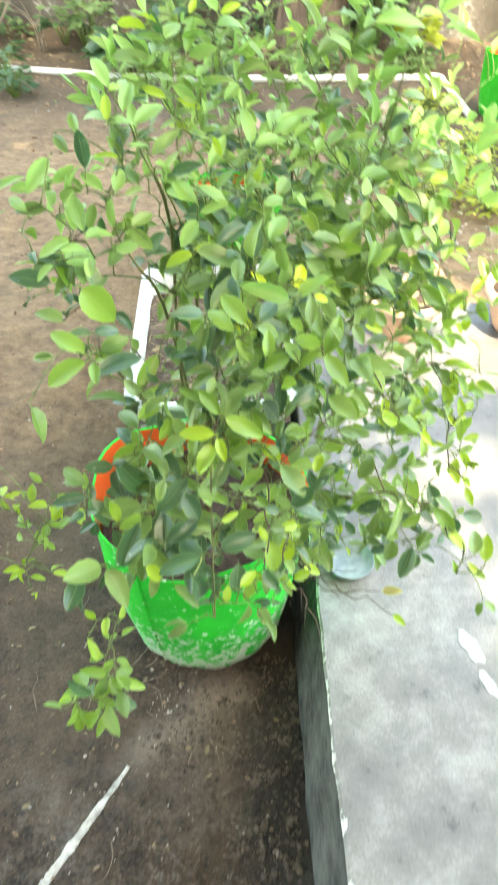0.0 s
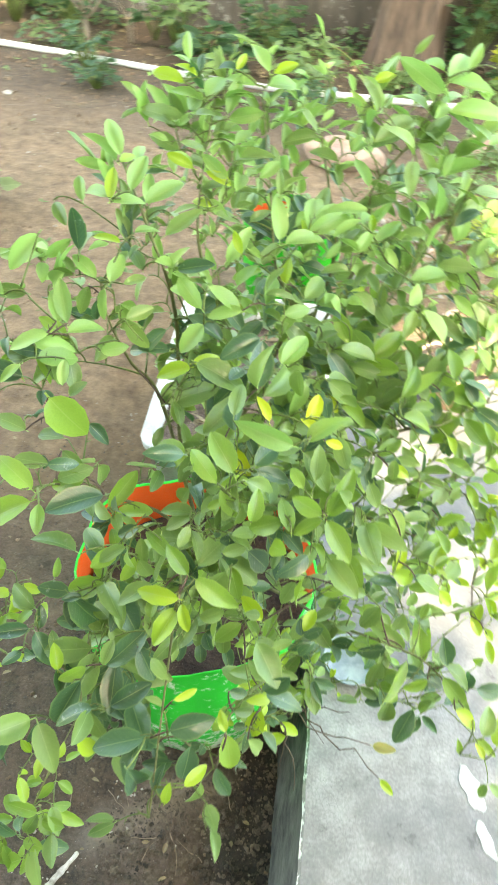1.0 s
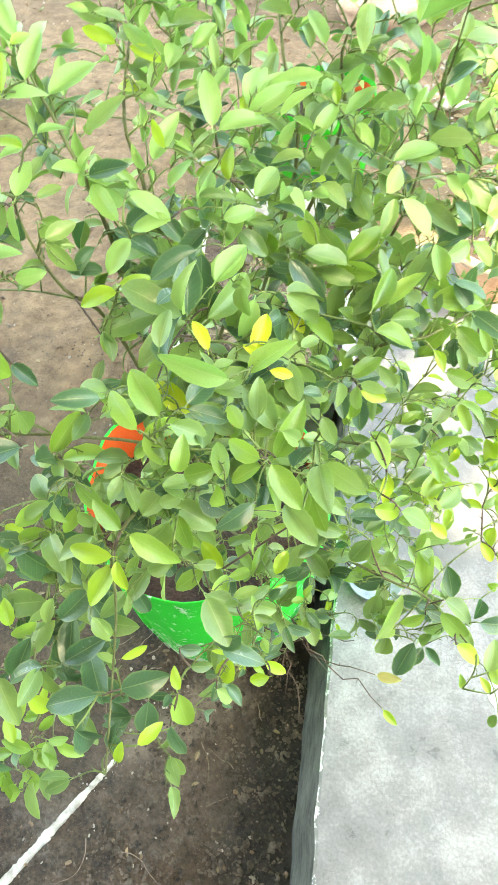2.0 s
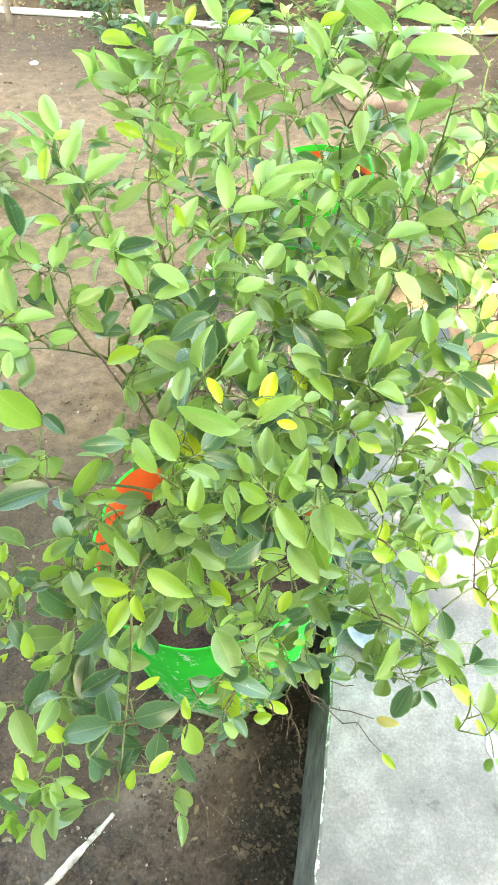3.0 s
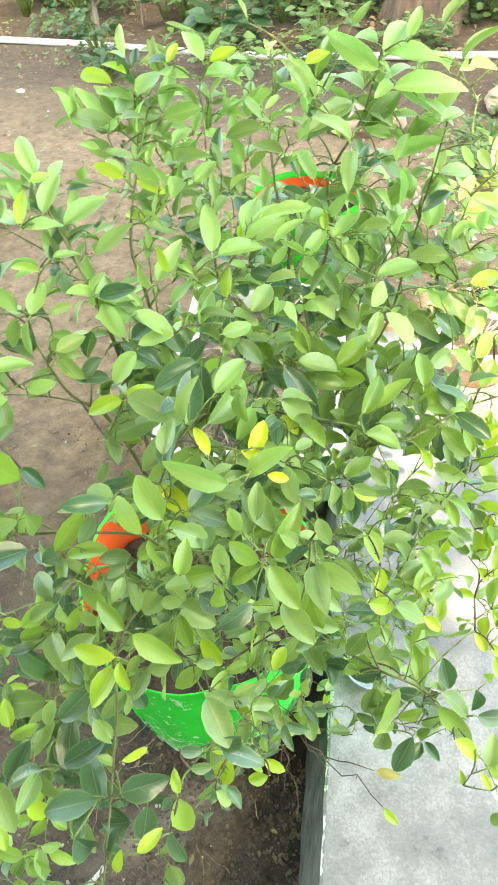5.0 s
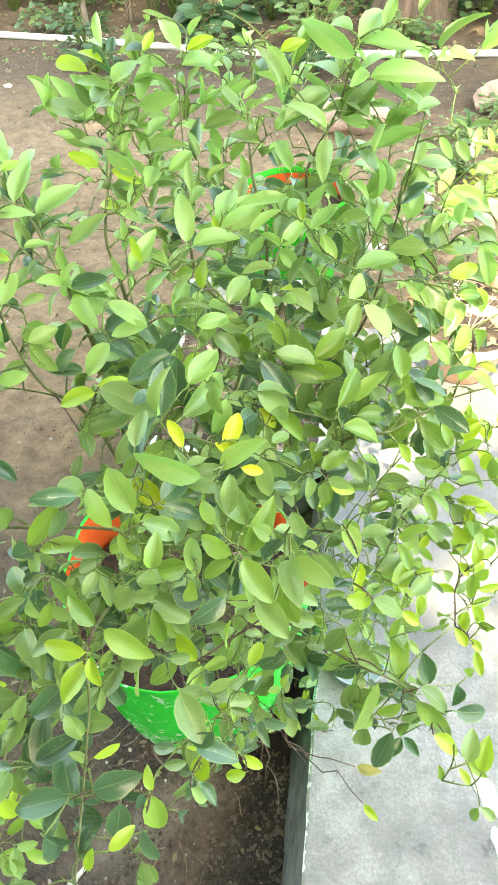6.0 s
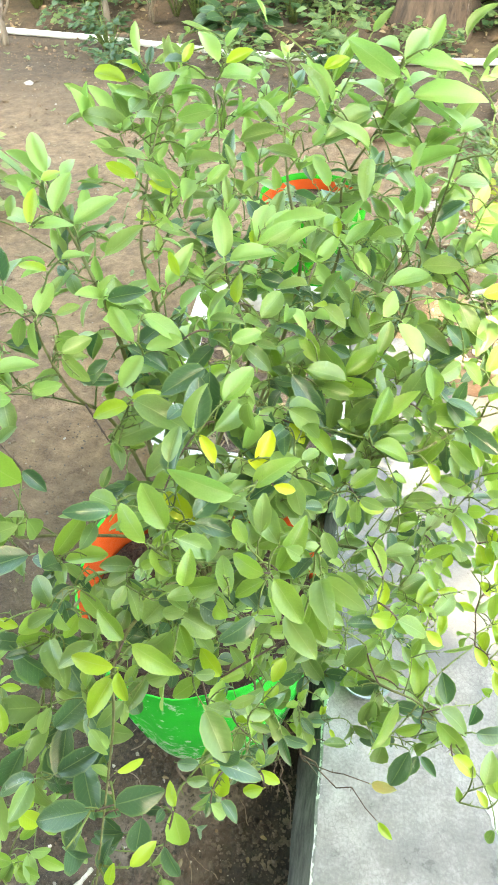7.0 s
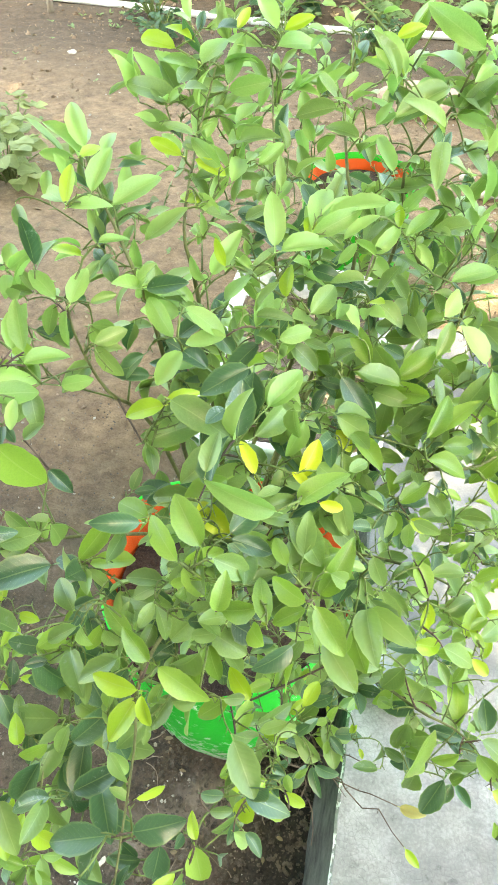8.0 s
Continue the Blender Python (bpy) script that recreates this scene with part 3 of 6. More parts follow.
# ---- white trough ----
def trough():
    tub = thing("planter_trough", pose(-0.095, 1.675, -0.005, 0, 0, 9), "white plastic planting trough filled with soil", "planter")
    w, l, h = 0.54, 0.90, 0.34

    def ring(bm, sx, sy, z, r=0.075, n=7):
        out = []
        for cx, cy, a0 in ((1, 1, 0), (-1, 1, 90), (-1, -1, 180), (1, -1, 270)):
            for k in range(n + 1):
                a = radians(a0 + 90 * k / n)
                out.append(bm.verts.new((cx * (sx / 2 - r) + r * math.cos(a), l / 2 + cy * (sy / 2 - r) + r * math.sin(a), z)))
        return out

    bm = bmesh.new()
    rs = [ring(bm, w - 0.07, l - 0.07, 0.0), ring(bm, w - 0.02, l - 0.02, h - 0.03), ring(bm, w + 0.02, l + 0.02, h - 0.028), ring(bm, w + 0.026, l + 0.026, h - 0.004),
          ring(bm, w + 0.018, l + 0.018, h), ring(bm, w - 0.022, l - 0.022, h), ring(bm, w - 0.03, l - 0.03, h - 0.008), ring(bm, w - 0.045, l - 0.045, h - 0.16)]
    for a, b in zip(rs, rs[1:]):
        for i in range(len(a)):
            j = (i + 1) % len(a)
            bm.faces.new((a[i], a[j], b[j], b[i]))
    bm.faces.new(list(reversed(rs[0])))
    part("body", bm, TUBWHITE, tub)
    bm = bmesh.new()
    n, mm = 16, 26
    g = [[bm.verts.new(((i / n - 0.5) * (w - 0.036), l / 2 + (j / mm - 0.5) * (l - 0.036), h - 0.105 + 0.024 * noise.noise(Vector((i * 0.5, j * 0.5, 3))))) for i in range(n + 1)] for j in range(mm + 1)]
    for j in range(mm):
        for i in range(n):
            bm.faces.new((g[j][i], g[j][i + 1], g[j + 1][i + 1], g[j + 1][i]))
    part("soil", bm, soil_material("trough_soil", (0.07, 0.045, 0.035), (0.24, 0.17, 0.13), 6.0), tub, "brown soil with dry litter")
    # dry straw and fallen leaves on the soil
    rng = random.Random(31)
    fol = Foliage()
    for _ in range(420):
        x, y = rng.uniform(-0.24, 0.24), rng.uniform(0.05, 0.85)
        a = rng.uniform(0, 6.28)
        s = rng.uniform(0.03, 0.085)
        turn = leaf_turn(Vector((math.cos(a), math.sin(a), rng.uniform(-0.1, 0.35))), Vector((rng.uniform(-0.6, 0.6), rng.uniform(-0.6, 0.6), 1)))
        fol.add(rng.choice(THIN), Matrix.Translation((x, y, h - 0.098)) @ turn @ Matrix.Diagonal((s * rng.choice((0.12, 0.16, 0.2, 0.6)), s, s, 1)))
    tagged(fol.make("straw", LITTER, tub, "dry reddish straw and leaf bits"), kind="stuff")
    return tub


trough()


# ---- pots on and behind the platform ----
def clay_pot(m, r, h, seed, label, fill=0.8, broken=0.0):
    rng = random.Random(seed)
    pot = thing("clay_pot", m, label, "flower pot", "clay pots")
    ph = rng.uniform(0, 6)

    def wob(a, rr, z, k):
        cut = broken * max(0.0, math.sin(a + ph)) ** 3 * max(0.0, z - h * 0.45)
        return rr * (1 + 0.012 * math.sin(3 * a + ph)), z - cut

    prof = [(0.001, 0.002), (r * 0.62, 0.0), (r * 0.70, h * 0.12), (r * 0.86, h * 0.55), (r * 0.92, h * 0.76), (r * 0.925, h * 0.78)]
    bm, _ = lathe(prof, 40, wob)
    part("body", bm, TERRA, pot)
    prof = [(r * 0.925, h * 0.78), (r * 1.02, h * 0.80), (r * 1.04, h * 0.90), (r * 1.02, h * 0.985), (r * 0.99, h), (r * 0.93, h), (r * 0.90, h * 0.97), (r * 0.85, h * 0.78), (r * 0.80, h * 0.5)]
    bm, _ = lathe(prof, 40, wob)
    part("rim", bm, PALE_CLAY, pot, "thick pale rim")
    bm = bmesh.new()
    bmesh.ops.create_circle(bm, cap_ends=True, cap_tris=True, segments=30, radius=r * 0.86)
    bmesh.ops.subdivide_edges(bm, edges=bm.edges[:], cuts=3, use_grid_fill=True)
    for v in bm.verts:
        v.co.z = h * fill + 0.014 * noise.noise(v.co * 26 + Vector((seed, 0, 0)))
    part("soil", bm, POTSOIL, pot)
    fol = Foliage()
    for _ in range(46):
        a, q = rng.uniform(0, 6.28), r * 0.8 * math.sqrt(rng.random())
        d = rng.uniform(0, 6.28)
        s = rng.uniform(0.02, 0.05)
        turn = leaf_turn(Vector((math.cos(d), math.sin(d), rng.uniform(0, 0.4))), Vector((rng.uniform(-0.5, 0.5), rng.uniform(-0.5, 0.5), 1)))
        fol.add(rng.choice(THIN), Matrix.Translation((q * math.cos(a), q * math.sin(a), h * fill + 0.006)) @ turn @ Matrix.Diagonal((s * rng.choice((0.15, 0.3, 0.9)), s, s, 1)))
    tagged(fol.make("dry_litter", LITTER, pot, "dry leaf bits on the soil"), kind="stuff")
    return pot


def dry_stalks(name, m, n, hgt, seed, label, mat=None, spread=0.1, leaf=None, leaves=0, size=0.03):
    rng = random.Random(seed)
    plant = thing(name, m, label, "plant")
    fol = Foliage()
    for k in range(n):
        a, r = rng.uniform(0, 6.28), rng.uniform(0, spread * 0.4)
        p0 = Vector((r * math.cos(a), r * math.sin(a), -0.02))
        tip = Vector((math.cos(a) * spread * rng.uniform(0.4, 1.3), math.sin(a) * spread * rng.uniform(0.4, 1.3), hgt * rng.uniform(0.5, 1.0)))
        path = bezier(p0, p0 * 0.5 + Vector((0, 0, hgt * 0.6)), tip, 6)
        v, f = tube_data(path, [0.0035 * (1 - 0.7 * i / 6) for i in range(7)], 5)
        raw("stalk", v, f, mat or DRYTWIG, plant)
        for _ in range(leaves):
            t = rng.uniform(0.35, 1.0)
            p = path[int(t * 6)]
            d = Vector((rng.uniform(-1, 1), rng.uniform(-1, 1), rng.uniform(-0.1, 0.7)))
            up = Vector((rng.uniform(-0.5, 0.5), rng.uniform(-0.7, 0.2), 1))
            fol.add(rng.choice(THIN), Matrix.Translation(p) @ leaf_turn(d, up) @ Matrix.Scale(size * rng.uniform(0.6, 1.3), 4))
    if leaves:
        tagged(fol.make("foliage", leaf, plant), kind="stuff")
    return plant


clay_pot(pose(0.53, 2.335, 0.226, 0, 0, 20), 0.15, 0.17, 2, "weathered terracotta pot with chipped rim on the platform", 0.78, 0.5)
clay_pot(pose(1.02, 2.40, 0.226, 0, 0, 130), 0.18, 0.18, 5, "weathered terracotta pot with dry plant on the platform", 0.82)
clay_pot(pose(0.62, 2.85, -0.005, 7, 0, 60), 0.15, 0.22, 9, "old terracotta pot on the earth behind the platform", 0.8, 0.3)
dry_stalks("dry_plant", pose(0.53, 2.335, 0.36), 7, 0.12, 3, "withered brown stalks in a terracotta pot", None, 0.09)
dry_stalks("potted_herb", pose(1.02, 2.40, 0.375), 9, 0.10, 7, "low green herb with dry stalks in a terracotta pot", None, 0.13, WEED, 4, 0.030)


# ---- white patches on the platform ----
def white_patch(x, y, length, width, turn, seed):
    """A thin uneven white patch on the cement."""
    rng = random.Random(seed)
    bm = bmesh.new()
    top, foot_ring = [], []
    for k in range(28):
        a = 2 * math.pi * k / 28
        q = 1 + 0.16 * math.sin(2 * a + seed) + 0.09 * math.sin(5 * a + 2 * seed) + rng.uniform(-0.05, 0.05)
        top.append(bm.verts.new((length * q * math.cos(a), width * q * math.sin(a), 0.0016)))
        foot_ring.append(bm.verts.new((length * q * 1.04 * math.cos(a), width * q * 1.04 * math.sin(a), -0.001)))
    bm.faces.new(top)
    for k in range(28):
        j = (k + 1) % 28
        bm.faces.new((foot_ring[k], foot_ring[j], top[j], top[k]))
    ob = part("white_patch", bm, PATCHWHITE, None, "", False)
    ob.matrix_world = pose(x, y, 0.227, 0, 0, turn)
    tagged(ob, "thin white patch on the cement", "paint patch", "white paint patches")


for k, (x, y, a, b, t) in enumerate(((0.624, 0.976, 0.040, 0.022, 112), (0.652, 0.885, 0.030, 0.015, 120))):
    white_patch(x, y, a, b, t, k + 1)


# ---- blue dish on the platform ----
def dish():
    r, h = 0.066, 0.030
    bm, _ = lathe([(0.001, 0.003), (r * 0.62, 0.0), (r * 0.8, 0.006), (r * 0.96, h * 0.8), (r * 1.0, h), (r * 0.985, h + 0.002), (r * 0.94, h - 0.001), (r * 0.76, 0.010), (r * 0.55, 0.007), (0.001, 0.007)], 36)
    ob = part("small_dish", bm, BLUEDISH)
    ob.matrix_world = pose(0.335, 1.180, 0.227, 0, 0, 0)
    tagged(ob, "small pale blue dish on the cement platform", "dish")


dish()


# ---- white pipe along the wall ----
def pipe():
    th = thing("water_pipe", pose(0, 0, 0), "long white plastic water pipe lying on the earth", "pipe")
    r = 0.029
    runs = [[(-9.0, 7.35), (-6.0, 7.07), (-4.4, 6.945), (-3.05, 6.845), (-1.9, 6.75)], [(-1.9, 6.75), (-1.2, 6.70), (0.06, 6.80), (1.21, 7.06)], [(1.21, 7.06), (1.27, 6.62), (1.345, 5.95)]]
    for run in runs:
        pts = [Vector((x, y, ground_height(x, y) + r * 0.72)) for x, y in run]
        v, f = tube_data(pts, [r] * len(pts), 14)
        raw("pipe_length", v, f, PVC, th)
    for x, y in ((-1.9, 6.75), (-6.0, 7.07)):
        z = ground_height(x, y) + r * 0.72
        d = Vector((1, -0.09, 0)).normalized()
        v, f = tube_data([Vector((x, y, z)) + d * s for s in (-0.06, -0.058, 0.058, 0.06)], [r + 0.001, r + 0.006, r + 0.006, r + 0.001], 14)
        raw("coupling", v, f, PVC, th)
    c = Vector((1.21, 7.06, ground_height(1.21, 7.06) + r * 0.72))
    e = bezier(c + Vector((-0.09, -0.02, 0)), c + Vector((0.01, 0.0, 0)), c + Vector((0.018, -0.10, 0)), 8)
    v, f = tube_data(e, [r + 0.006] * 9, 14)
    raw("elbow", v, f, PVC, th)


pipe()


# ---- stones ----
def stone(name, m, size, squash, mat, label, seed, rough=0.2):
    ob = part(name, rock_bm(random.Random(seed), size, squash, 4, rough), mat)
    ob.matrix_world = m
    return tagged(ob, label, "stone")


stone("stone", pose(-0.23, 5.12, 0.06, 0, 0, 15), 0.26, (1.05, 0.72, 0.42), PINKROCK, "flat pinkish sandstone lying on bare earth", 3)
stone("stone", pose(1.73, 4.55, 0.07, 8, -6, 35), 0.36, (1.1, 0.75, 0.38), GREYROCK, "large grey stone slab lying by the hoe", 21, 0.26)
stone("stone", pose(0.72, 5.75, 0.05, 0, 0, 70), 0.17, (1.2, 0.8, 0.5), PINKROCK, "pale buff stone among yellow-green weeds", 31, 0.3)
stone("stone", pose(0.30, 4.05, 0.03, 0, 0, 10), 0.06, (1.2, 0.9, 0.6), PEBBLE, "lump of old lime mortar on the earth", 41, 0.35)
stone("stone", pose(0.12, 3.45, 0.03, 0, 0, 50), 0.05, (1.1, 0.9, 0.6), PEBBLE, "lump of old lime mortar on the earth", 42, 0.35)
stone("stone", pose(-3.05, 5.51, 0.008, 0, 0, 50), 0.036, (1.2, 0.9, 0.6), PEBBLE, "pale pebble on bare earth", 43, 0.3)


# ---- hoe ----
def hoe():
    th = thing("garden_hoe", pose(1.60, 5.17, 0.0), "garden hoe with pale worn wooden handle and dark iron blade", "hoe")
    a, b = Vector((0.0, 0.0, 0.05)), Vector((0.42, 1.03, 0.84))
    v, f = tube_data([a.lerp(b, t / 8) for t in range(9)], [0.021 + 0.003 * math.sin(t * 2.1) for t in range(9)], 10)
    raw("handle", v, f, PALEWOOD, th)
    bm = bmesh.new()
    bmesh.ops.create_cube(bm, size=1)
    for vv in bm.verts:
        vv.co = Vector((vv.co.x * (0.20 if vv.co.z < 0 else 0.13), vv.co.y * 0.008, vv.co.z * 0.20))
    bmesh.ops.bevel(bm, geom=bm.edges[:], offset=0.003, segments=2, affect="EDGES")
    bmesh.ops.transform(bm, matrix=pose(-0.045, -0.11, 0.055, -62, 12, 15), verts=bm.verts)
    part("blade", bm, IRON, th)
    v, f = tube_data([a - (b - a) * 0.03, a - (b - a) * 0.02, a + (b - a) * 0.08], [0.02, 0.031, 0.028], 12)
    raw("socket", v, f, IRON, th)


hoe()


# ---- buried lime strip, roots, pebbles and clods ----
def lime_strip():
    a, b = Vector((-0.40, 0.20, 0)), Vector((-0.160, 0.700, 0))
    bm = bmesh.new()
    d = (b - a).normalized()
    s = Vector((d.y, -d.x, 0))
    n = 110
    rows = []
    for k in range(n + 1):
        t = k / n
        c = a.lerp(b, t)
        w = 0.0090 * (1 - 0.55 * max(0, (t - 0.75) / 0.25)) * (1 + 0.5 * noise.noise(Vector((t * 18, 0, 0))) + 0.2 * noise.noise(Vector((t * 75, 3, 0))))
        row = []
        for q in (-1.3, -1, -0.4, 0.4, 1, 1.3):
            p = c + s * q * w
            jag = s * w * 0.3 * noise.noise(p * 160 + Vector((q, 0, 0)))
            up = 0.003 if abs(q) < 1.2 else -0.008
            row.append(bm.verts.new((p.x + jag.x, p.y + jag.y, ground_height(p.x, p.y) + up + 0.002 * noise.noise(p * 150))))
        rows.append(row)
    for p, q in zip(rows, rows[1:]):
        for i in range(5):
            bm.faces.new((p[i], p[i + 1], q[i + 1], q[i]))
    bm.faces.new(rows[-1])
    bm.faces.new(list(reversed(rows[0])))
    bmesh.ops.recalc_face_normals(bm, faces=bm.faces)
    tagged(part("lime_strip", bm, LIME), "half-buried strip of white lime mortar in the earth", "mortar strip", kind="structure")


lime_strip()


def scattered(name, n, area, size, mat, seed, label, kind_shape=1, keep=None):
    """Many small lumps bedded into the earth, as one mesh."""
    rng = random.Random(seed)
    bm0 = bmesh.new()
    bmesh.ops.create_icosphere(bm0, subdivisions=kind_shape, radius=1)
    bv = [v.co.copy() for v in bm0.verts]
    bf = [tuple(v.index for v in f.verts) for f in bm0.faces]
    bm0.free()
    vs, fs = [], []
    for _ in range(n):
        x, y = rng.uniform(area[0], area[1]), rng.uniform(area[2], area[3])
        if keep and not keep(x, y):
            continue
        s = size * (0.22 + 1.5 * rng.random() ** 3)
        rot = Euler((rng.uniform(0, 6), rng.uniform(0, 6), rng.uniform(0, 6))).to_matrix()
        sq = Vector((rng.uniform(0.7, 1.3), rng.uniform(0.6, 1.1), rng.uniform(0.4, 0.8)))
        base = len(vs)
        c = Vector((x, y, ground_height(x, y) + s * 0.02))
        o = Vector((rng.uniform(-9, 9), 0, 0))
        for v in bv:
            q = v * (1 + 0.55 * noise.noise(v * 1.4 + o) + (0.35 * noise.noise(v * 4.0 + o) if kind_shape > 1 else 0))
            vs.append(c + rot @ Vector((q.x * sq.x, q.y * sq.y, q.z * sq.z)) * s)
        fs += [tuple(i + base for i in f) for f in bf]
    return tagged(raw(name, vs, fs, mat, smooth=False), label, name.replace("_", " "), kind="stuff")


def open_earth(x, y):
    edge = 0.235 - (y - 1.25) * 0.128
    return not (x > edge - 0.02 and y < 2.6) and (x - BAG.x) ** 2 + (y - BAG.y) ** 2 > 0.2 ** 2


scattered("earth_clods", 900, (-1.3, 0.4, 0.35, 2.0), 0.0050, CLOD, 1, "small brown clods of earth", 1, open_earth)
scattered("earth_clods", 1500, (-0.12, 0.26, 0.3, 1.02), 0.0062, DARKCLOD, 11, "dark damp clods beside the platform", 2, open_earth)
scattered("earth_clods", 600, (-4.2, 2.2, 2.0, 7.0), 0.008, CLOD, 2, "brown clods of earth", 1, open_earth)
scattered("earth_clods", 520, (-4.6, -0.6, 4.6, 6.9), 0.015, CLOD, 22, "rough brown clods before the water pipe", 2)
scattered("earth_crumbs", 7000, (-1.2, 0.28, 0.3, 2.0), 0.0030, DARKCLOD, 12, "fine dark crumbs of damp earth", 1, open_earth)
scattered("earth_crumbs", 3800, (-0.14, 0.26, 0.40, 1.05), 0.0042, DARKCLOD, 23, "crumbly wet earth at the foot of the platform", 1, open_earth)
scattered("pale_grit", 160, (-0.16, 0.22, 0.40, 1.02), 0.0026, PEBBLE, 24, "white specks of grit in the wet earth", 1, open_earth)
scattered("earth_crumbs", 7000, (-3.8, 1.8, 2.0, 6.6), 0.0062, CLOD, 13, "fine crumbs of dry earth", 1, open_earth)
scattered("pale_grit", 380, (-1.3, 0.3, 0.35, 2.2), 0.0045, PEBBLE, 3, "pale grit and pebbles on the earth", 1, open_earth)
scattered("pale_grit", 420, (-3.6, 2.0, 2.2, 6.8), 0.008, PEBBLE, 4, "pale pebbles on the dry earth", 1, open_earth)
scattered("lime_crumbs", 160, (-0.24, -0.04, 0.62, 0.92), 0.0032, LIME, 21, "white lime crumbs on the earth", 1, lambda x, y: abs((x + 0.155) - 0.475 * (y - 0.715)) < 0.030)
scattered("rubble", 520, (0.15, 1.3, 3.2, 5.4), 0.015, PEBBLE, 5, "broken lime and brick rubble", 1, open_earth)
scattered("rubble", 240, (-4.6, 2.4, 7.05, 7.9), 0.030, CLOD, 6, "stone rubble along the wall foot", 1)


ROOT = mottled("dry_root_bark", (0.14, 0.10, 0.075), (0.34, 0.26, 0.20), 40.0, 0.85)


def roots():
    rng = random.Random(17)
    spots = [(rng.uniform(-0.45, 0.13), rng.uniform(0.35, 0.95), rng.uniform(0, 6), rng.uniform(0.05, 0.12)) for _ in range(14)] + [(0.105, 0.76, 2.4, 0.075), (0.02, 0.79, -0.5, 0.085), (-0.02, 0.72, 1.9, 0.06), (0.07, 0.67, 1.2, 0.05), (-0.30, 0.95, 0.4, 0.09), (-0.40, 1.10, 1.0, 0.07), (-0.16, 0.90, 0.1, 0.12), (0.14, 0.88, 2.0, 0.06)]
    for x, y, a, ln in spots:
        pts = []
        p = Vector((x, y, 0))
        for k in range(9):
            pts.append(Vector((p.x, p.y, ground_height(p.x, p.y) + 0.006)))
            a += rng.uniform(-0.45, 0.45)
            p += Vector((math.cos(a), math.sin(a), 0)) * ln / 8
        v, f = tube_data(pts, [0.0013 * (1 - 0.6 * k / 8) for k in range(9)], 5)
        tagged(raw("dry_root", v, f, ROOT), "thin dry root lying on the earth", "root", "dry roots")


roots()


# ---- weeds, herbs and shrubs ----
def broad_weed(m, n, size, hgt, seed, label, mat, shapes, spread):
    rng = random.Random(seed)
    plant = thing("weed", m, label, "weed")
    fol = Foliage()
    for k in range(n):
        a = rng.uniform(0, 6.28)
        r = spread * math.sqrt(rng.random())
        tip = Vector((r * math.cos(a), r * math.sin(a), hgt * rng.uniform(0.35, 1.0) * (1 - 0.4 * r / spread)))
        path = bezier(Vector((r * 0.1 * math.cos(a), r * 0.1 * math.sin(a), -0.02)), tip * 0.5 + Vector((0, 0, hgt * 0.35)), tip, 5)
        v, f = tube_data(path, [0.005 * (1 - 0.6 * i / 5) for i in range(6)], 5)
        raw("stem", v, f, TWIG, plant)
        for q in range(4):
            p = path[rng.choice((3, 4, 5, 5))]
            az = a + rng.uniform(-1.3, 1.3)
            d = Vector((math.cos(az), math.sin(az), rng.uniform(-0.3, 0.5)))
            up = Vector((rng.uniform(-0.4, 0.4), rng.uniform(-0.5, 0.2), 1))
            fol.add(rng.choice(shapes), Matrix.Translation(p) @ leaf_turn(d, up) @ Matrix.Scale(size * rng.uniform(0.55, 1.2), 4))
    tagged(fol.make("foliage", mat, plant), kind="stuff")
    return plant


broad_weed(pose(-2.24, 3.44, 0.0), 34, 0.10, 0.34, 3, "leafy grey-green weed growing from bare earth", PALEWEED, BROAD, 0.30)
broad_weed(pose(-2.62, 4.10, 0.0), 8, 0.10, 0.24, 4, "leafy grey-green weed growing from bare earth", PALEWEED, BROAD, 0.18)
for k, (x, y, s) in enumerate(((-2.5, 6.04, 0.24), (-1.55, 6.35, 0.30), (-0.75, 6.25, 0.26), (-0.1, 7.25, 0.30), (1.0, 7.75, 0.26), (0.95, 7.2, 0.2))):
    broad_weed(pose(x, y, 0.0), 40, 0.058, 0.27, 80 + k, "green leafy plant beside the water pipe", WEED if k % 2 else DARKLEAF, BROAD, s)
broad_weed(pose(-2.85, 6.62, 0.0), 34, 0.07, 0.42, 5, "dark green leafy creeper at the wall foot", DARKLEAF, BROAD, 0.30)
broad_weed(pose(-1.75, 6.95, 0.0), 20, 0.17, 0.45, 6, "dark green broad-leaved plant at the wall foot", DARKLEAF, BROAD, 0.28)
broad_weed(pose(-0.85, 6.95, 0.0), 34, 0.085, 0.50, 7, "light green bushy shrub at the wall foot", WEED, BROAD, 0.34)
for k, (x, y) in enumerate(((-4.9, 7.5), (-4.1, 7.6), (-3.4, 7.45), (-2.3, 7.55), (-1.35, 7.6))):
    broad_weed(pose(x, y, 0.1), 34, 0.085, 0.70, 60 + k, "green creeper growing up the old wall", WEED if k % 2 else DARKLEAF, BROAD, 0.38)
broad_weed(pose(-2.55, 7.6, 0.1), 14, 0.10, 0.45, 8, "small green creeper on the old wall foot", DARKLEAF, BROAD, 0.30)
broad_weed(pose(0.62, 7.78, 0.10), 44, 0.11, 1.0, 13, "dark green creeper hanging on the old wall", DARKLEAF, BROAD, 0.34)
broad_weed(pose(-0.25, 2.68, 0.0), 16, 0.055, 0.14, 9, "low yellow-green weed beside the trough", HERB, THIN, 0.16)
broad_weed(pose(-0.17, 3.17, 0.36), 14, 0.05, 0.12, 91, "small green herb growing in a grow bag", WEED, THIN, 0.15)
broad_weed(pose(0.98, 7.42, 0.05), 14, 0.12, 0.55, 12, "yellowing leafy plant beside the trunk", HERB, BROAD, 0.18)
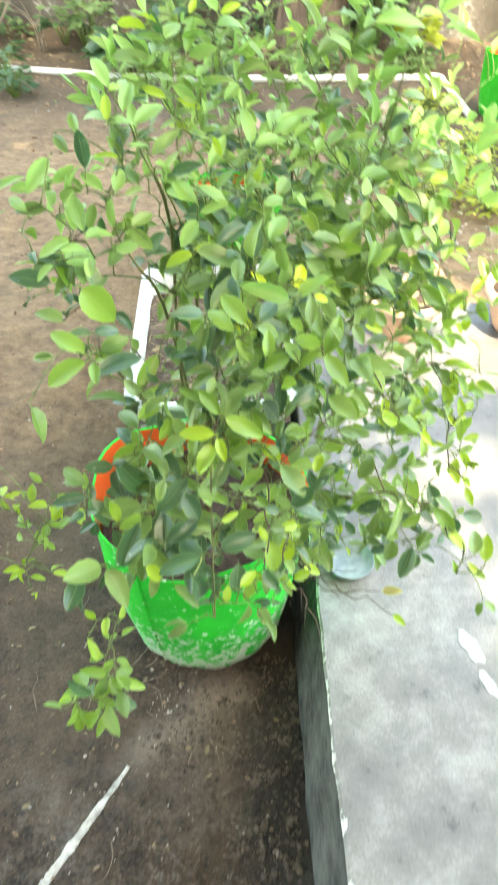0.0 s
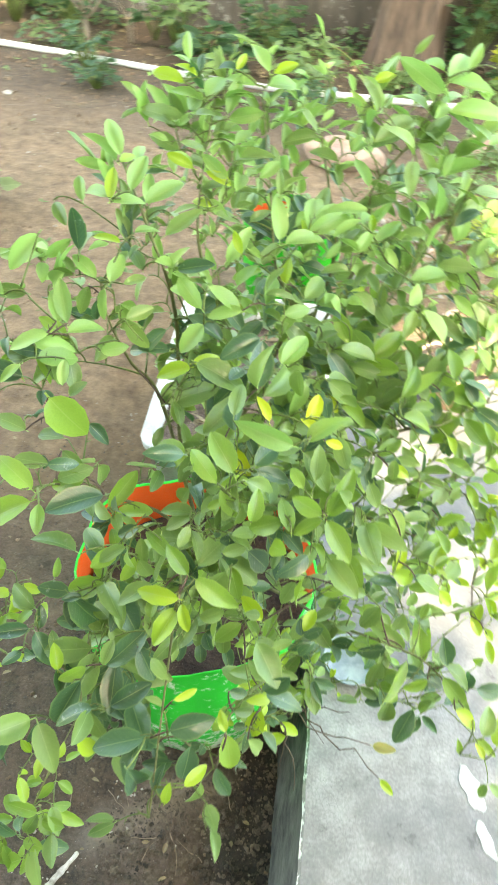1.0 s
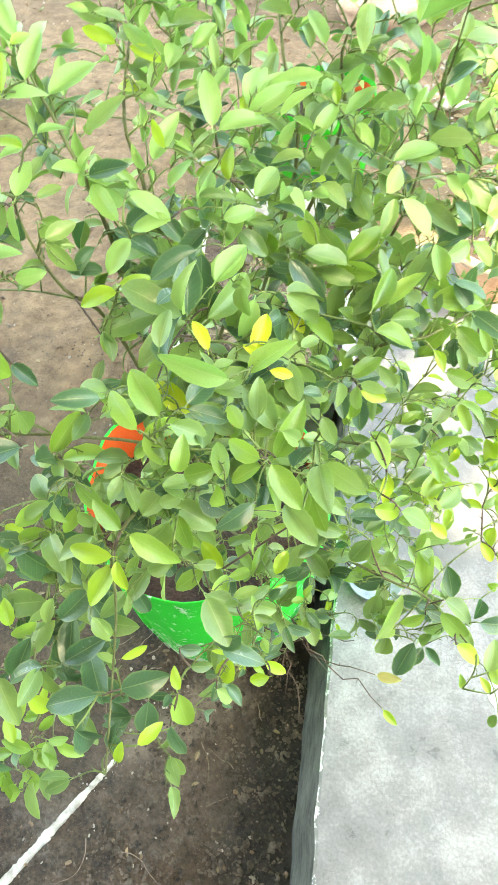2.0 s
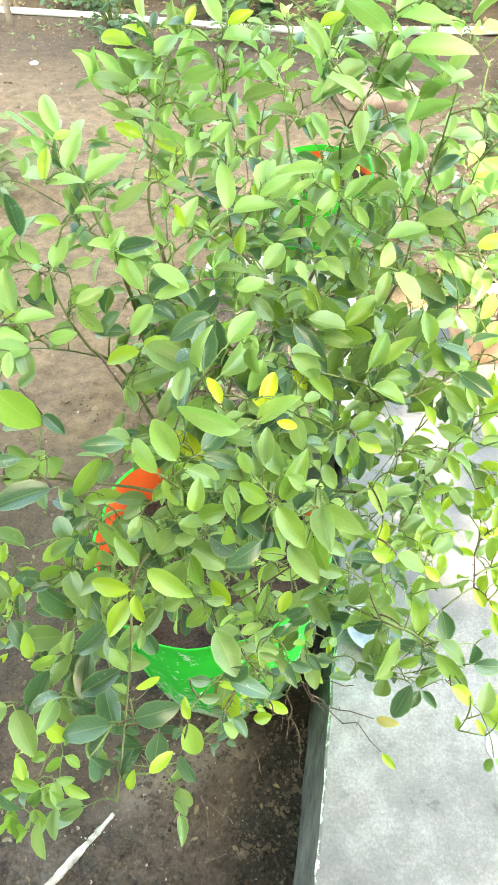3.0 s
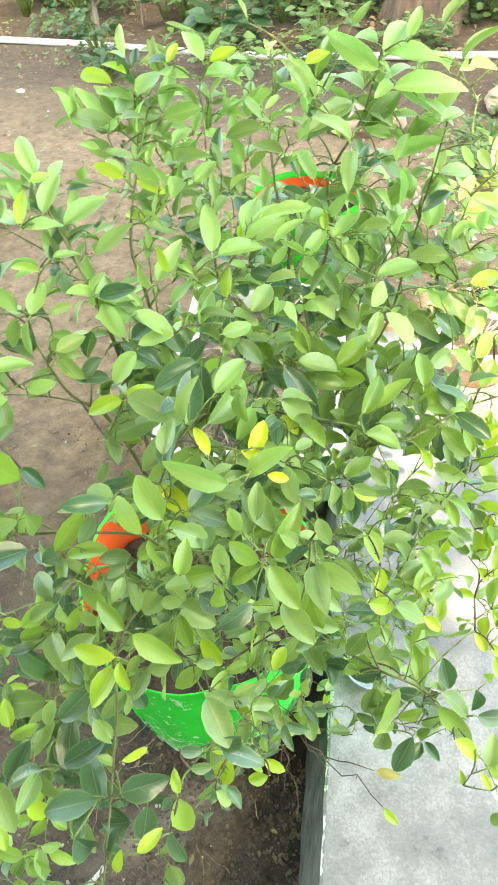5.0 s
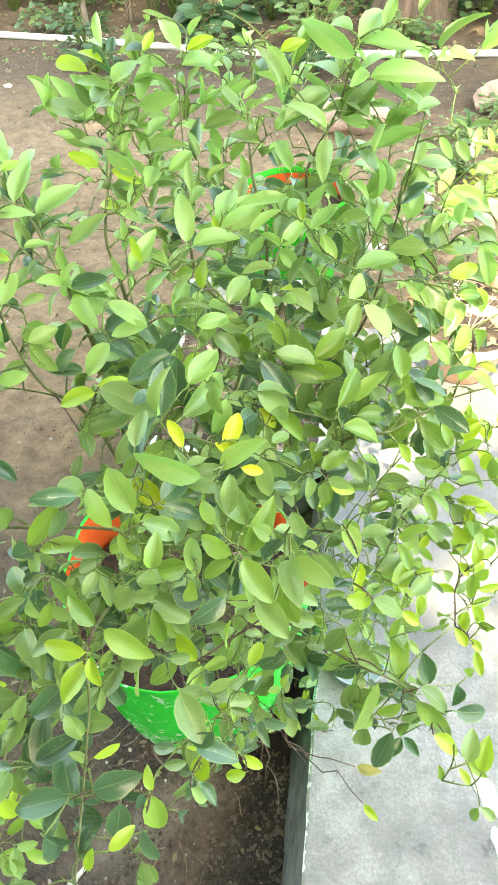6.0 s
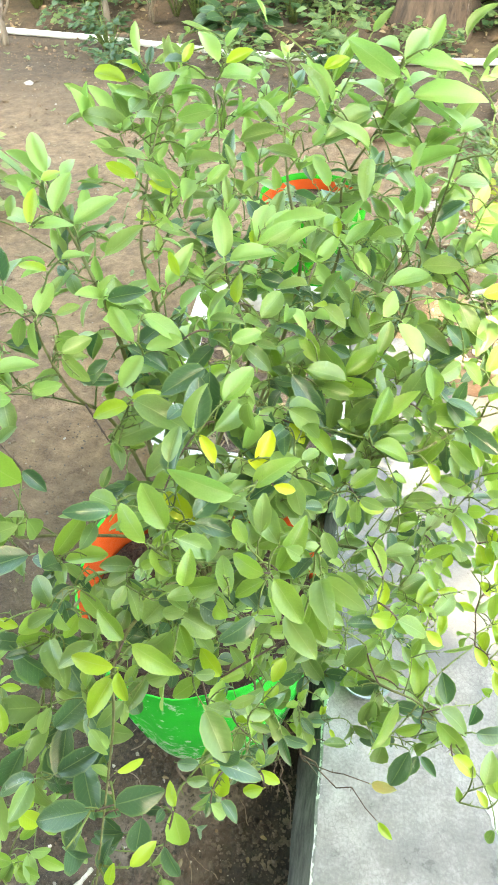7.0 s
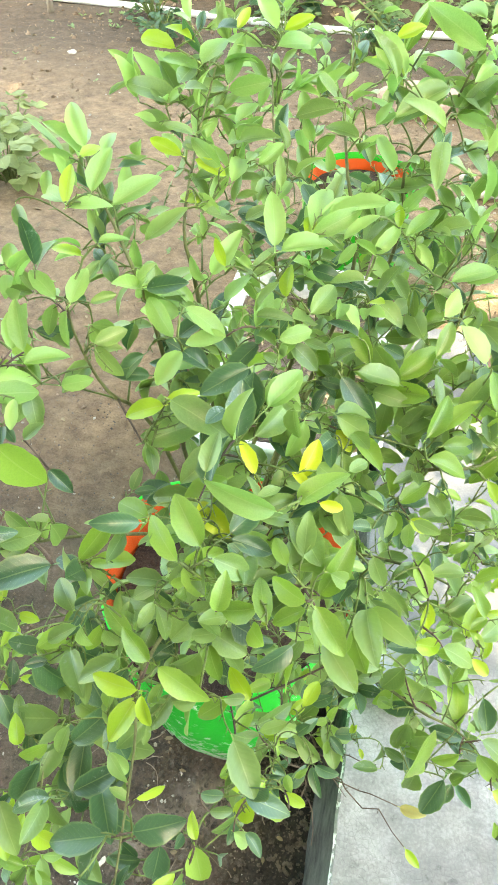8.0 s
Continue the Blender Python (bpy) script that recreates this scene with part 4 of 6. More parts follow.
for k, (x, y, s) in enumerate(((0.62, 5.0, 0.30), (1.02, 4.62, 0.34), (1.30, 5.15, 0.30), (0.85, 5.55, 0.28), (0.80, 4.15, 0.26), (1.22, 4.1, 0.24), (0.50, 4.5, 0.20), (1.0, 6.1, 0.22))):
    broad_weed(pose(x, y, 0.0), 52, 0.050, 0.18, 30 + k, "bright yellow-green herb growing in rubble", HERB if k % 3 else WEED, THIN, s)


def forked_shrub(m, hgt, seed, label):
    """A leafless shrub: one short stem that forks twice."""
    rng = random.Random(seed)
    shrub = thing("bare_shrub", m, label, "shrub")
    v, f = tube_data([Vector((0, 0, -0.05)), Vector((0.01, 0, 0.10)), Vector((0.0, 0.01, 0.26))], [0.036, 0.031, 0.026], 9)
    raw("stem", v, f, PALEBARK, shrub)
    for k in range(5):
        a = k * 1.26 + rng.uniform(-0.3, 0.3)
        p0 = Vector((0, 0.01, 0.18 + 0.02 * k))
        tip = p0 + Vector((math.cos(a) * 0.30, math.sin(a) * 0.22, hgt * rng.uniform(0.6, 1.0)))
        path = bezier(p0, p0.lerp(tip, 0.4) + Vector((math.cos(a) * 0.06, math.sin(a) * 0.06, 0)), tip, 8)
        v, f = tube_data(path, [0.017 * (1 - 0.8 * i / 8) for i in range(9)], 7)
        limb = raw("limb", v, f, PALEBARK, shrub)
        for q in (3, 5, 6):
            b = rng.uniform(0, 6.28)
            end = path[q] + Vector((math.cos(b) * 0.12, math.sin(b) * 0.12, rng.uniform(0.10, 0.22)))
            v, f = tube_data(bezier(path[q], path[q].lerp(end, 0.5) + Vector((0, 0, -0.02)), end, 4), [0.008, 0.006, 0.005, 0.004, 0.002], 5)
            raw("twig", v, f, PALEBARK, limb)


PALEBARK = bark_material("pale_shrub_bark", (0.13, 0.095, 0.07), (0.30, 0.235, 0.18), 40.0)
forked_shrub(pose(-3.88, 6.55, 0.0), 0.62, 5, "leafless pale shrub with forked stem beside the water pipe")
forked_shrub(pose(-3.15, 7.25, 0.06), 0.50, 9, "leafless pale shrub behind the water pipe")
dry_stalks("bare_shrub", pose(-2.75, 7.5, 0.08), 8, 0.60, 6, "leafless pale twigs at the wall foot", None, 0.35)
dry_stalks("bare_shrub", pose(0.25, 7.3, 0.05), 4, 0.6, 8, "leafless brown twigs beside the trunk", BROWNTWIG, 0.45)


def ground_film(name, n, area, size, mat, seed, label, keep=None):
    rng = random.Random(seed)
    fol = Foliage()
    for _ in range(n):
        x, y = rng.uniform(area[0], area[1]), rng.uniform(area[2], area[3])
        if noise.noise(Vector((x * 1.6, y * 1.6, seed))) < 0.05 or (keep and not keep(x, y)):
            continue
        for q in range(5):
            az = rng.uniform(0, 6.28)
            d = Vector((math.cos(az), math.sin(az), rng.uniform(0.2, 0.9)))
            fol.add(rng.choice(THIN), Matrix.Translation((x, y, ground_height(x, y))) @ leaf_turn(d, Vector((0, -0.2, 1))) @ Matrix.Scale(size * rng.uniform(0.5, 1.3), 4))
    tagged(fol.make(name, mat), label, "weeds", kind="stuff")


ground_film("ground_weeds", 260, (-4.8, 2.2, 6.1, 7.6), 0.035, WEED, 2, "sparse small weeds along the water pipe")
ground_film("ground_weeds", 160, (-3.5, 1.6, 2.6, 6.2), 0.03, WEED, 5, "sparse small weeds on bare earth", open_earth)


def bank_creeper():
    """Low tangled growth along the foot of the wall."""
    rng = random.Random(77)
    for mat, n, label in ((DARKLEAF, 2600, "dark tangled creeper along the wall foot"), (WEED, 1500, "pale green low weeds along the wall foot")):
        fol = Foliage()
        for _ in range(n):
            x, y = rng.uniform(-6.0, 1.1), rng.uniform(7.0, 8.0)
            dense = noise.noise(Vector((x * 1.3, y * 1.3, len(label))))
            if dense < -0.05 + 0.25 * (8.0 - y):
                continue
            z = ground_height(x, y) + rng.uniform(0, 0.10 + 0.5 * max(0.0, dense))
            az = rng.uniform(0, 6.28)
            d = Vector((math.cos(az), math.sin(az), rng.uniform(-0.3, 0.6)))
            fol.add(rng.choice(BROAD), Matrix.Translation((x, y, z)) @ leaf_turn(d, Vector((rng.uniform(-0.5, 0.5), -0.4, 1))) @ Matrix.Scale(rng.uniform(0.035, 0.085), 4))
        tagged(fol.make("creeper", mat), label, "creeper", kind="stuff")


bank_creeper()


# ---- big trunk by the wall ----
def wall_tree():
    tree = thing("tree", pose(-0.02, 7.72, 0.0), "thick dark brown tree trunk against the old wall", "tree")
    rows, segs = 26, 40
    bm = bmesh.new()
    rings = []
    for k in range(rows + 1):
        z = -0.2 + 5.2 * k / rows
        r = 0.30 * (1 - 0.09 * z) + 0.16 * math.exp(-max(z, 0) * 3.5)
        ring = []
        for i in range(segs):
            a = 2 * math.pi * i / segs
            q = 1 + 0.10 * math.sin(5 * a + 0.4 * z) + 0.09 * noise.noise(Vector((math.cos(a) * 3.5, math.sin(a) * 3.5, z * 0.7)))
            ring.append(bm.verts.new((r * q * math.cos(a), r * q * math.sin(a) * 0.8, z)))
        rings.append(ring)
    for a, b in zip(rings, rings[1:]):
        for i in range(segs):
            j = (i + 1) % segs
            bm.faces.new((a[i], a[j], b[j], b[i]))
    bm.faces.new(rings[-1])
    part("trunk", bm, TRUNK, tree)
    rng = random.Random(5)
    fol = Foliage()
    for k in range(9):
        a = k * 0.7 + rng.uniform(-0.2, 0.2)
        p0 = Vector((0, 0, rng.uniform(3.6, 4.9)))
        tip = p0 + Vector((math.cos(a) * rng.uniform(1.0, 1.9), math.sin(a) * rng.uniform(0.9, 1.5) + 0.6, rng.uniform(0.5, 1.9)))
        path = bezier(p0, (p0 + tip) / 2 + Vector((0, 0, 0.3)), tip, 7)
        v, f = tube_data(path, [0.10 * (1 - 0.8 * i / 7) for i in range(8)], 8)
        raw("limb", v, f, TRUNK, tree)
        for _ in range(150):
            c = path[rng.randint(3, 7)] + Vector((rng.gauss(0, 0.35), rng.gauss(0, 0.35), rng.gauss(0, 0.3)))
            d = Vector((rng.uniform(-1, 1), rng.uniform(-1, 1), rng.uniform(-0.8, 0.4)))
            fol.add(rng.choice(THIN), Matrix.Translation(c) @ leaf_turn(d, Vector((rng.uniform(-0.5, 0.5), rng.uniform(-0.5, 0.5), 1))) @ Matrix.Scale(rng.uniform(0.12, 0.2), 4))
    tagged(fol.make("crown", SHADE_LEAF, tree), kind="stuff")


wall_tree()


# ---- unseen tall tree, added behind and beside the path for its shade ----
def shade_tree():
    tree = thing("tree", pose(-5.6, -3.4, 0.0), "unseen tall leafy tree added to shade the garden", "tree")
    v, f = tube_data([Vector((0, 0, -0.3)), Vector((0.05, 0.03, 1.5)), Vector((0.0, 0.1, 3.2)), Vector((0.15, 0.15, 4.8)), Vector((0.4, 0.3, 6.4))], [0.42, 0.33, 0.28, 0.24, 0.16], 16)
    raw("trunk", v, f, TRUNK, tree)
    rng = random.Random(23)
    fol = Foliage()
    clumps = []
    for ix in range(26):
        for iy in range(26):
            own = random.Random(ix * 131 + iy)
            x, y = -5.9 + 0.4 * ix + own.uniform(-0.14, 0.14), -5.4 + 0.4 * iy + own.uniform(-0.14, 0.14)
            if ((x + 0.7) / 5.0) ** 2 + (y / 5.2) ** 2 > 1:
                continue
            if (0.85 if y > -2.4 else 1.3) < x < 3.3 and -2.80 < y < -0.50:  # gap left open so the sun reaches the platform
                continue
            # a domed crown: higher clumps stand further along the way to the sun
            rise = 1.5 - 2.6 * (((x + 0.7) / 5.0) ** 2 + (y / 5.2) ** 2) + own.gauss(0, 0.4)
            clumps.append(Vector((x + 5.6 + rise * SUN.x / SUN.z, y + 3.4 + rise * SUN.y / SUN.z, 8.0 + rise)))
    # extra clumps that block stray sun spots
    clumps += [Vector((x + 5.6, y + 3.4, 8.0)) for x, y in ((0.95, -2.72), (1.10, -2.85), (1.50, -3.14), (1.78, -3.02), (1.35, -3.0), (2.0, -3.1))]
    rng.shuffle(clumps)
    for tip in clumps[:26]:
        p0 = Vector((0.25, 0.22, rng.uniform(5.2, 6.3)))
        path = bezier(p0, (p0 + tip) / 2 + Vector((0, 0, 0.9)), tip, 9)
        v, f = tube_data(path, [0.11 * (1 - 0.85 * i / 9) for i in range(10)], 7)
        raw("limb", v, f, TRUNK, tree)
    for c0 in clumps:
        rng = random.Random(int(c0.x * 5000) + int(c0.y * 700))
        for _ in range(38):
            c = c0 + Vector((rng.gauss(0, 0.21), rng.gauss(0, 0.21), rng.gauss(0, 0.16)))
            d = Vector((rng.uniform(-1, 1), rng.uniform(-1, 1), rng.uniform(-0.5, 0.2)))
            fol.add(rng.choice(THIN), Matrix.Translation(c) @ leaf_turn(d, Vector((rng.uniform(-0.5, 0.3), rng.uniform(-0.5, 0.3), 1))) @ Matrix.Scale(rng.uniform(0.20, 0.34), 4))
    # small sprays set in the gap to cast shade patches on the platform
    for x, y, n, s in ((1.60, -1.78, 26, 0.045), (1.72, -1.75, 26, 0.05), (1.85, -1.70, 26, 0.05), (2.00, -1.75, 22, 0.06), (2.20, -1.80, 22, 0.06), (1.70, -1.95, 10, 0.024), (1.34, -1.80, 16, 0.045),
                       (1.45, -1.82, 16, 0.045), (1.38, -1.96, 14, 0.042), (1.24, -2.02, 10, 0.04), (1.56, -2.23, 10, 0.022), (1.68, -2.34, 16, 0.033), (1.76, -2.40, 14, 0.03), (1.19, -2.24, 8, 0.02)):
        for _ in range(n):
            c = Vector((x + 5.6 + rng.gauss(0, s), y + 3.4 + rng.gauss(0, s), 8.0 + rng.gauss(0, 0.06)))
            d = Vector((rng.uniform(-1, 1), rng.uniform(-1, 1), rng.uniform(-0.5, 0.2)))
            fol.add(rng.choice(THIN), Matrix.Translation(c) @ leaf_turn(d, Vector((rng.uniform(-0.3, 0.3), rng.uniform(-0.3, 0.3), 1))) @ Matrix.Scale(rng.uniform(0.08, 0.13), 4))
    tagged(fol.make("crown", SHADE_LEAF, tree), kind="stuff")


shade_tree()


# ---- dry leaf litter ----
def litter(n, area, size, seed, keep=None):
    rng = random.Random(seed)
    fol = Foliage()
    for _ in range(n):
        x, y = rng.uniform(area[0], area[1]), rng.uniform(area[2], area[3])
        if keep and not keep(x, y):
            continue
        a = rng.uniform(0, 6.28)
        d = Vector((math.cos(a), math.sin(a), rng.uniform(-0.1, 0.3)))
        fol.add(rng.choice(LEAVES), Matrix.Translation((x, y, ground_height(x, y) + 0.006)) @ leaf_turn(d, Vector((rng.uniform(-0.5, 0.5), rng.uniform(-0.5, 0.5), 1))) @ Matrix.Scale(size * rng.uniform(0.5, 1.2), 4))
    tagged(fol.make("leaf_litter", LITTER), "dry brown leaf litter on the earth", "leaf litter", kind="stuff")


litter(420, (-4.8, 2.3, 6.9, 8.0), 0.07, 4)
litter(160, (-3.6, 1.8, 2.6, 6.9), 0.04, 5, open_earth)
litter(420, (0.15, 1.3, 3.1, 4.7), 0.045, 8, open_earth)
litter(90, (-1.0, 0.25, 0.4, 2.0), 0.018, 6, open_earth)
litter(500, (-3.6, 1.8, 2.0, 6.5), 0.020, 7, open_earth)


# ---- the lime plant ----
# Outer leaves, bough by bough, placed from the camera's view with estimated depth: where each one joins its twig, its
# length in centimetres, the way it points in that view in degrees; F fresh, M mature, O old, Y young, B broad, W
# yellowing.
LEFT_BOUGH = [
    (-0.115, 0.900, 1.248, 4.9, 101, "F"), (-0.130, 0.853, 1.230, 4.7, 9, "F"), (-0.094, 0.849, 1.240, 2.8, -92, "F"), (-0.096, 0.810, 1.218, 5.8, -48, "B"),
    (-0.112, 0.888, 1.211, 3.8, -75, "M"), (-0.112, 0.891, 1.242, 4.3, 24, "F"), (-0.084, 0.937, 1.278, 3.5, -100, "F"), (-0.120, 0.968, 1.257, 3.3, -108, "M"),
    (-0.095, 0.941, 1.286, 3.6, 135, "F"), (-0.077, 0.936, 1.287, 3.9, 72, "F"), (-0.072, 0.959, 1.274, 2.6, 22, "M"), (-0.063, 0.939, 1.242, 3.4, 26, "M"),
    (-0.064, 0.941, 1.238, 3.9, -50, "M"), (-0.071, 0.886, 1.231, 3.0, 10, "F"), (-0.034, 0.754, 1.176, 4.1, -161, "F"), (-0.011, 0.745, 1.166, 5.7, -168, "O"),
    (-0.062, 0.764, 1.194, 2.7, -40, "M"), (-0.068, 0.833, 1.170, 3.0, -39, "O"), (-0.062, 0.993, 1.276, 3.3, 114, "M"),
]
LEFT_EDGE = [
    (-0.064, 0.708, 1.193, 4.9, 137, "F"), (-0.060, 0.698, 1.190, 5.1, -157, "F"), (-0.051, 0.695, 1.193, 2.9, -87, "F"), (-0.060, 0.743, 1.174, 3.7, 20, "M"),
    (-0.126, 0.897, 1.250, 4.2, 89, "F"), (-0.144, 0.872, 1.233, 4.5, -1, "F"), (-0.121, 0.795, 1.178, 3.6, 152, "M"),
]
HEART_LEFT = [
    (0.028, 0.899, 1.224, 3.7, -168, "Y"), (0.033, 0.901, 1.231, 6.3, -26, "M"), (0.028, 0.903, 1.227, 3.1, 18, "Y"), (0.027, 0.948, 1.250, 4.1, -129, "F"),
    (0.031, 0.926, 1.282, 4.8, 125, "F"), (0.028, 0.959, 1.292, 4.5, -30, "F"), (0.090, 0.974, 1.273, 5.2, 73, "F"), (-0.014, 0.980, 1.260, 4.6, 94, "M"),
    (0.069, 0.955, 1.272, 4.0, -174, "F"), (0.012, 0.982, 1.226, 3.7, -55, "M"), (0.046, 0.968, 1.238, 3.1, -80, "M"), (0.060, 0.977, 1.199, 3.1, -29, "M"),
    (-0.001, 0.896, 1.167, 6.9, 24, "M"), (0.092, 0.911, 1.190, 6.5, -141, "M"), (0.118, 0.884, 1.192, 5.4, -148, "M"), (0.126, 0.868, 1.197, 3.4, 107, "W"),
]
FRONT_SPRAY = [
    (0.159, 0.829, 1.208, 6.1, 164, "F"), (0.110, 0.783, 1.197, 4.7, 119, "F"), (0.099, 0.763, 1.199, 4.4, 130, "F"), (0.081, 0.843, 1.172, 4.4, -44, "W"),
    (0.099, 0.771, 1.187, 3.8, 12, "F"), (0.124, 0.774, 1.201, 3.8, -25, "M"), (0.139, 0.742, 1.181, 3.1, 76, "F"), (0.102, 0.766, 1.191, 3.6, -61, "F"),
    (0.177, 0.750, 1.170, 3.8, 102, "F"), (0.166, 0.760, 1.173, 3.7, -161, "F"), (0.207, 0.800, 1.149, 5.4, 60, "F"), (0.202, 0.772, 1.182, 3.3, 156, "F"),
    (0.203, 0.770, 1.176, 3.1, -153, "F"), (0.207, 0.784, 1.160, 4.8, -57, "F"), (0.107, 0.763, 1.180, 2.2, -150, "F"),
]
HEART_RIGHT = [
    (0.112, 0.976, 1.264, 3.4, 18, "F"), (0.124, 1.042, 1.250, 4.3, 49, "M"), (0.188, 1.057, 1.191, 4.8, 114, "F"), (0.149, 1.041, 1.194, 3.2, 45, "M"),
    (0.169, 1.062, 1.174, 3.8, -11, "F"), (0.216, 1.078, 1.160, 6.2, 37, "F"), (0.257, 1.054, 1.168, 5.5, 173, "F"), (0.164, 1.031, 1.190, 7.0, -57, "O"),
    (0.107, 0.920, 1.188, 7.5, 42, "M"), (0.141, 0.968, 1.177, 3.3, 1, "M"), (0.173, 0.986, 1.158, 3.2, -50, "W"), (0.163, 0.884, 1.190, 3.8, 64, "W"),
    (0.176, 0.868, 1.202, 2.0, 140, "W"), (0.171, 0.849, 1.198, 4.9, 45, "F"), (0.188, 0.855, 1.200, 2.3, -14, "W"), (0.169, 0.833, 1.199, 4.8, -49, "M"),
    (0.187, 0.954, 1.160, 3.2, -79, "M"), (0.203, 0.897, 1.170, 4.1, -59, "M"),
]
RIGHT_BOUGH = [
    (0.261, 0.976, 1.183, 5.2, 56, "F"), (0.289, 1.054, 1.154, 5.3, 56, "M"), (0.321, 1.036, 1.183, 4.4, 84, "F"), (0.253, 1.036, 1.101, 4.3, 139, "F"),
    (0.267, 0.972, 1.159, 5.0, -10, "F"), (0.256, 1.010, 1.132, 3.7, -103, "M"), (0.251, 0.954, 1.107, 4.3, 34, "F"), (0.247, 1.179, 1.228, 6.2, 26, "F"),
    (0.250, 1.108, 1.230, 4.0, 58, "F"), (0.269, 1.156, 1.198, 5.4, -31, "F"), (0.308, 1.184, 1.216, 3.9, -45, "F"), (0.315, 1.243, 1.228, 4.3, -49, "F"),
    (0.316, 1.044, 1.152, 5.9, -4, "F"), (0.381, 1.065, 1.074, 5.1, 87, "F"), (0.264, 0.928, 1.117, 3.0, -22, "Y"), (0.356, 1.086, 1.008, 4.5, -23, "F"),
    (0.329, 0.995, 1.126, 2.7, -57, "Y"), (0.245, 0.895, 1.158, 3.0, -76, "M"),
]
TOP_LEFT_SPRAY = [
    (-0.104, 1.047, 1.381, 4.8, 109, "F"), (-0.110, 1.049, 1.373, 5.1, 135, "F"), (-0.088, 1.053, 1.374, 3.6, 82, "F"), (-0.073, 0.998, 1.365, 4.5, 71, "F"),
    (-0.096, 1.025, 1.383, 2.5, 45, "Y"), (-0.092, 0.981, 1.361, 4.8, 143, "F"), (-0.090, 0.980, 1.359, 3.8, 87, "Y"), (-0.091, 0.984, 1.355, 3.9, 20, "F"),
    (-0.066, 1.017, 1.345, 5.4, 38, "F"), (-0.069, 1.022, 1.318, 4.0, 55, "M"), (-0.063, 0.978, 1.328, 2.9, 25, "F"), (-0.076, 0.969, 1.318, 3.3, 159, "Y"),
]
TOP_CENTRE = [
    (-0.077, 1.203, 1.373, 7.1, 156, "M"), (-0.091, 1.211, 1.339, 4.4, 155, "M"), (-0.053, 1.147, 1.345, 3.2, 129, "F"), (-0.045, 1.132, 1.348, 3.6, 156, "Y"),
    (-0.064, 1.212, 1.334, 4.8, 80, "F"), (-0.000, 1.126, 1.344, 4.3, 139, "F"), (0.006, 1.126, 1.336, 3.5, 154, "Y"), (-0.003, 1.105, 1.316, 4.0, 68, "F"),
    (0.011, 1.127, 1.329, 4.9, 74, "F"), (-0.046, 1.151, 1.322, 3.2, -51, "M"), (0.038, 1.132, 1.349, 3.4, 41, "F"), (-0.013, 1.205, 1.357, 4.0, 52, "F"),
    (-0.008, 1.093, 1.321, 3.2, 151, "Y"), (-0.004, 1.088, 1.314, 3.6, 2, "M"), (0.041, 1.085, 1.314, 2.9, 34, "M"), (0.055, 0.995, 1.317, 2.6, 112, "Y"),
    (0.067, 1.029, 1.291, 3.5, 47, "M"),
]
TOP_CROWN = [
    (-0.034, 1.240, 1.383, 5.0, 71, "F"), (-0.065, 1.242, 1.400, 5.4, 61, "F"), (-0.065, 1.233, 1.398, 4.8, 151, "F"), (-0.094, 1.242, 1.413, 4.7, 156, "Y"),
    (-0.080, 1.255, 1.419, 3.6, 142, "Y"), (-0.002, 1.265, 1.416, 4.6, 155, "F"), (-0.031, 1.264, 1.430, 2.7, 59, "Y"), (0.011, 1.273, 1.431, 5.3, 115, "F"),
    (-0.072, 1.231, 1.380, 4.0, 13, "M"), (-0.029, 1.227, 1.382, 4.6, 6, "F"), (0.006, 1.289, 1.411, 5.9, 21, "F"), (0.013, 1.292, 1.426, 3.5, 22, "Y"),
    (0.086, 1.333, 1.377, 5.1, 174, "M"), (0.087, 1.282, 1.359, 4.7, 142, "M"), (0.087, 1.255, 1.368, 4.6, -175, "M"), (0.122, 1.215, 1.355, 3.8, 156, "M"),
]
TOP_RIGHT = [
    (0.082, 1.320, 1.434, 2.7, 81, "Y"), (0.075, 1.333, 1.423, 2.1, 141, "F"), (0.111, 1.290, 1.439, 2.2, -58, "F"), (0.150, 1.259, 1.364, 4.4, 138, "F"),
    (0.137, 1.290, 1.402, 3.1, 139, "Y"), (0.158, 1.209, 1.417, 2.6, 86, "Y"), (0.151, 1.180, 1.457, 2.8, 22, "Y"), (0.231, 1.140, 1.466, 6.1, 148, "F"),
    (0.217, 1.143, 1.447, 5.3, 121, "M"), (0.226, 1.152, 1.484, 3.6, 131, "F"), (0.232, 1.156, 1.473, 5.2, 58, "F"), (0.230, 1.175, 1.469, 6.0, -2, "F"),
    (0.241, 1.179, 1.439, 7.9, 2, "F"), (0.241, 1.200, 1.433, 4.5, -29, "F"), (0.216, 1.179, 1.401, 5.4, 43, "M"), (0.185, 1.229, 1.370, 3.7, 115, "Y"),
    (0.215, 1.191, 1.396, 3.2, -13, "F"),
]
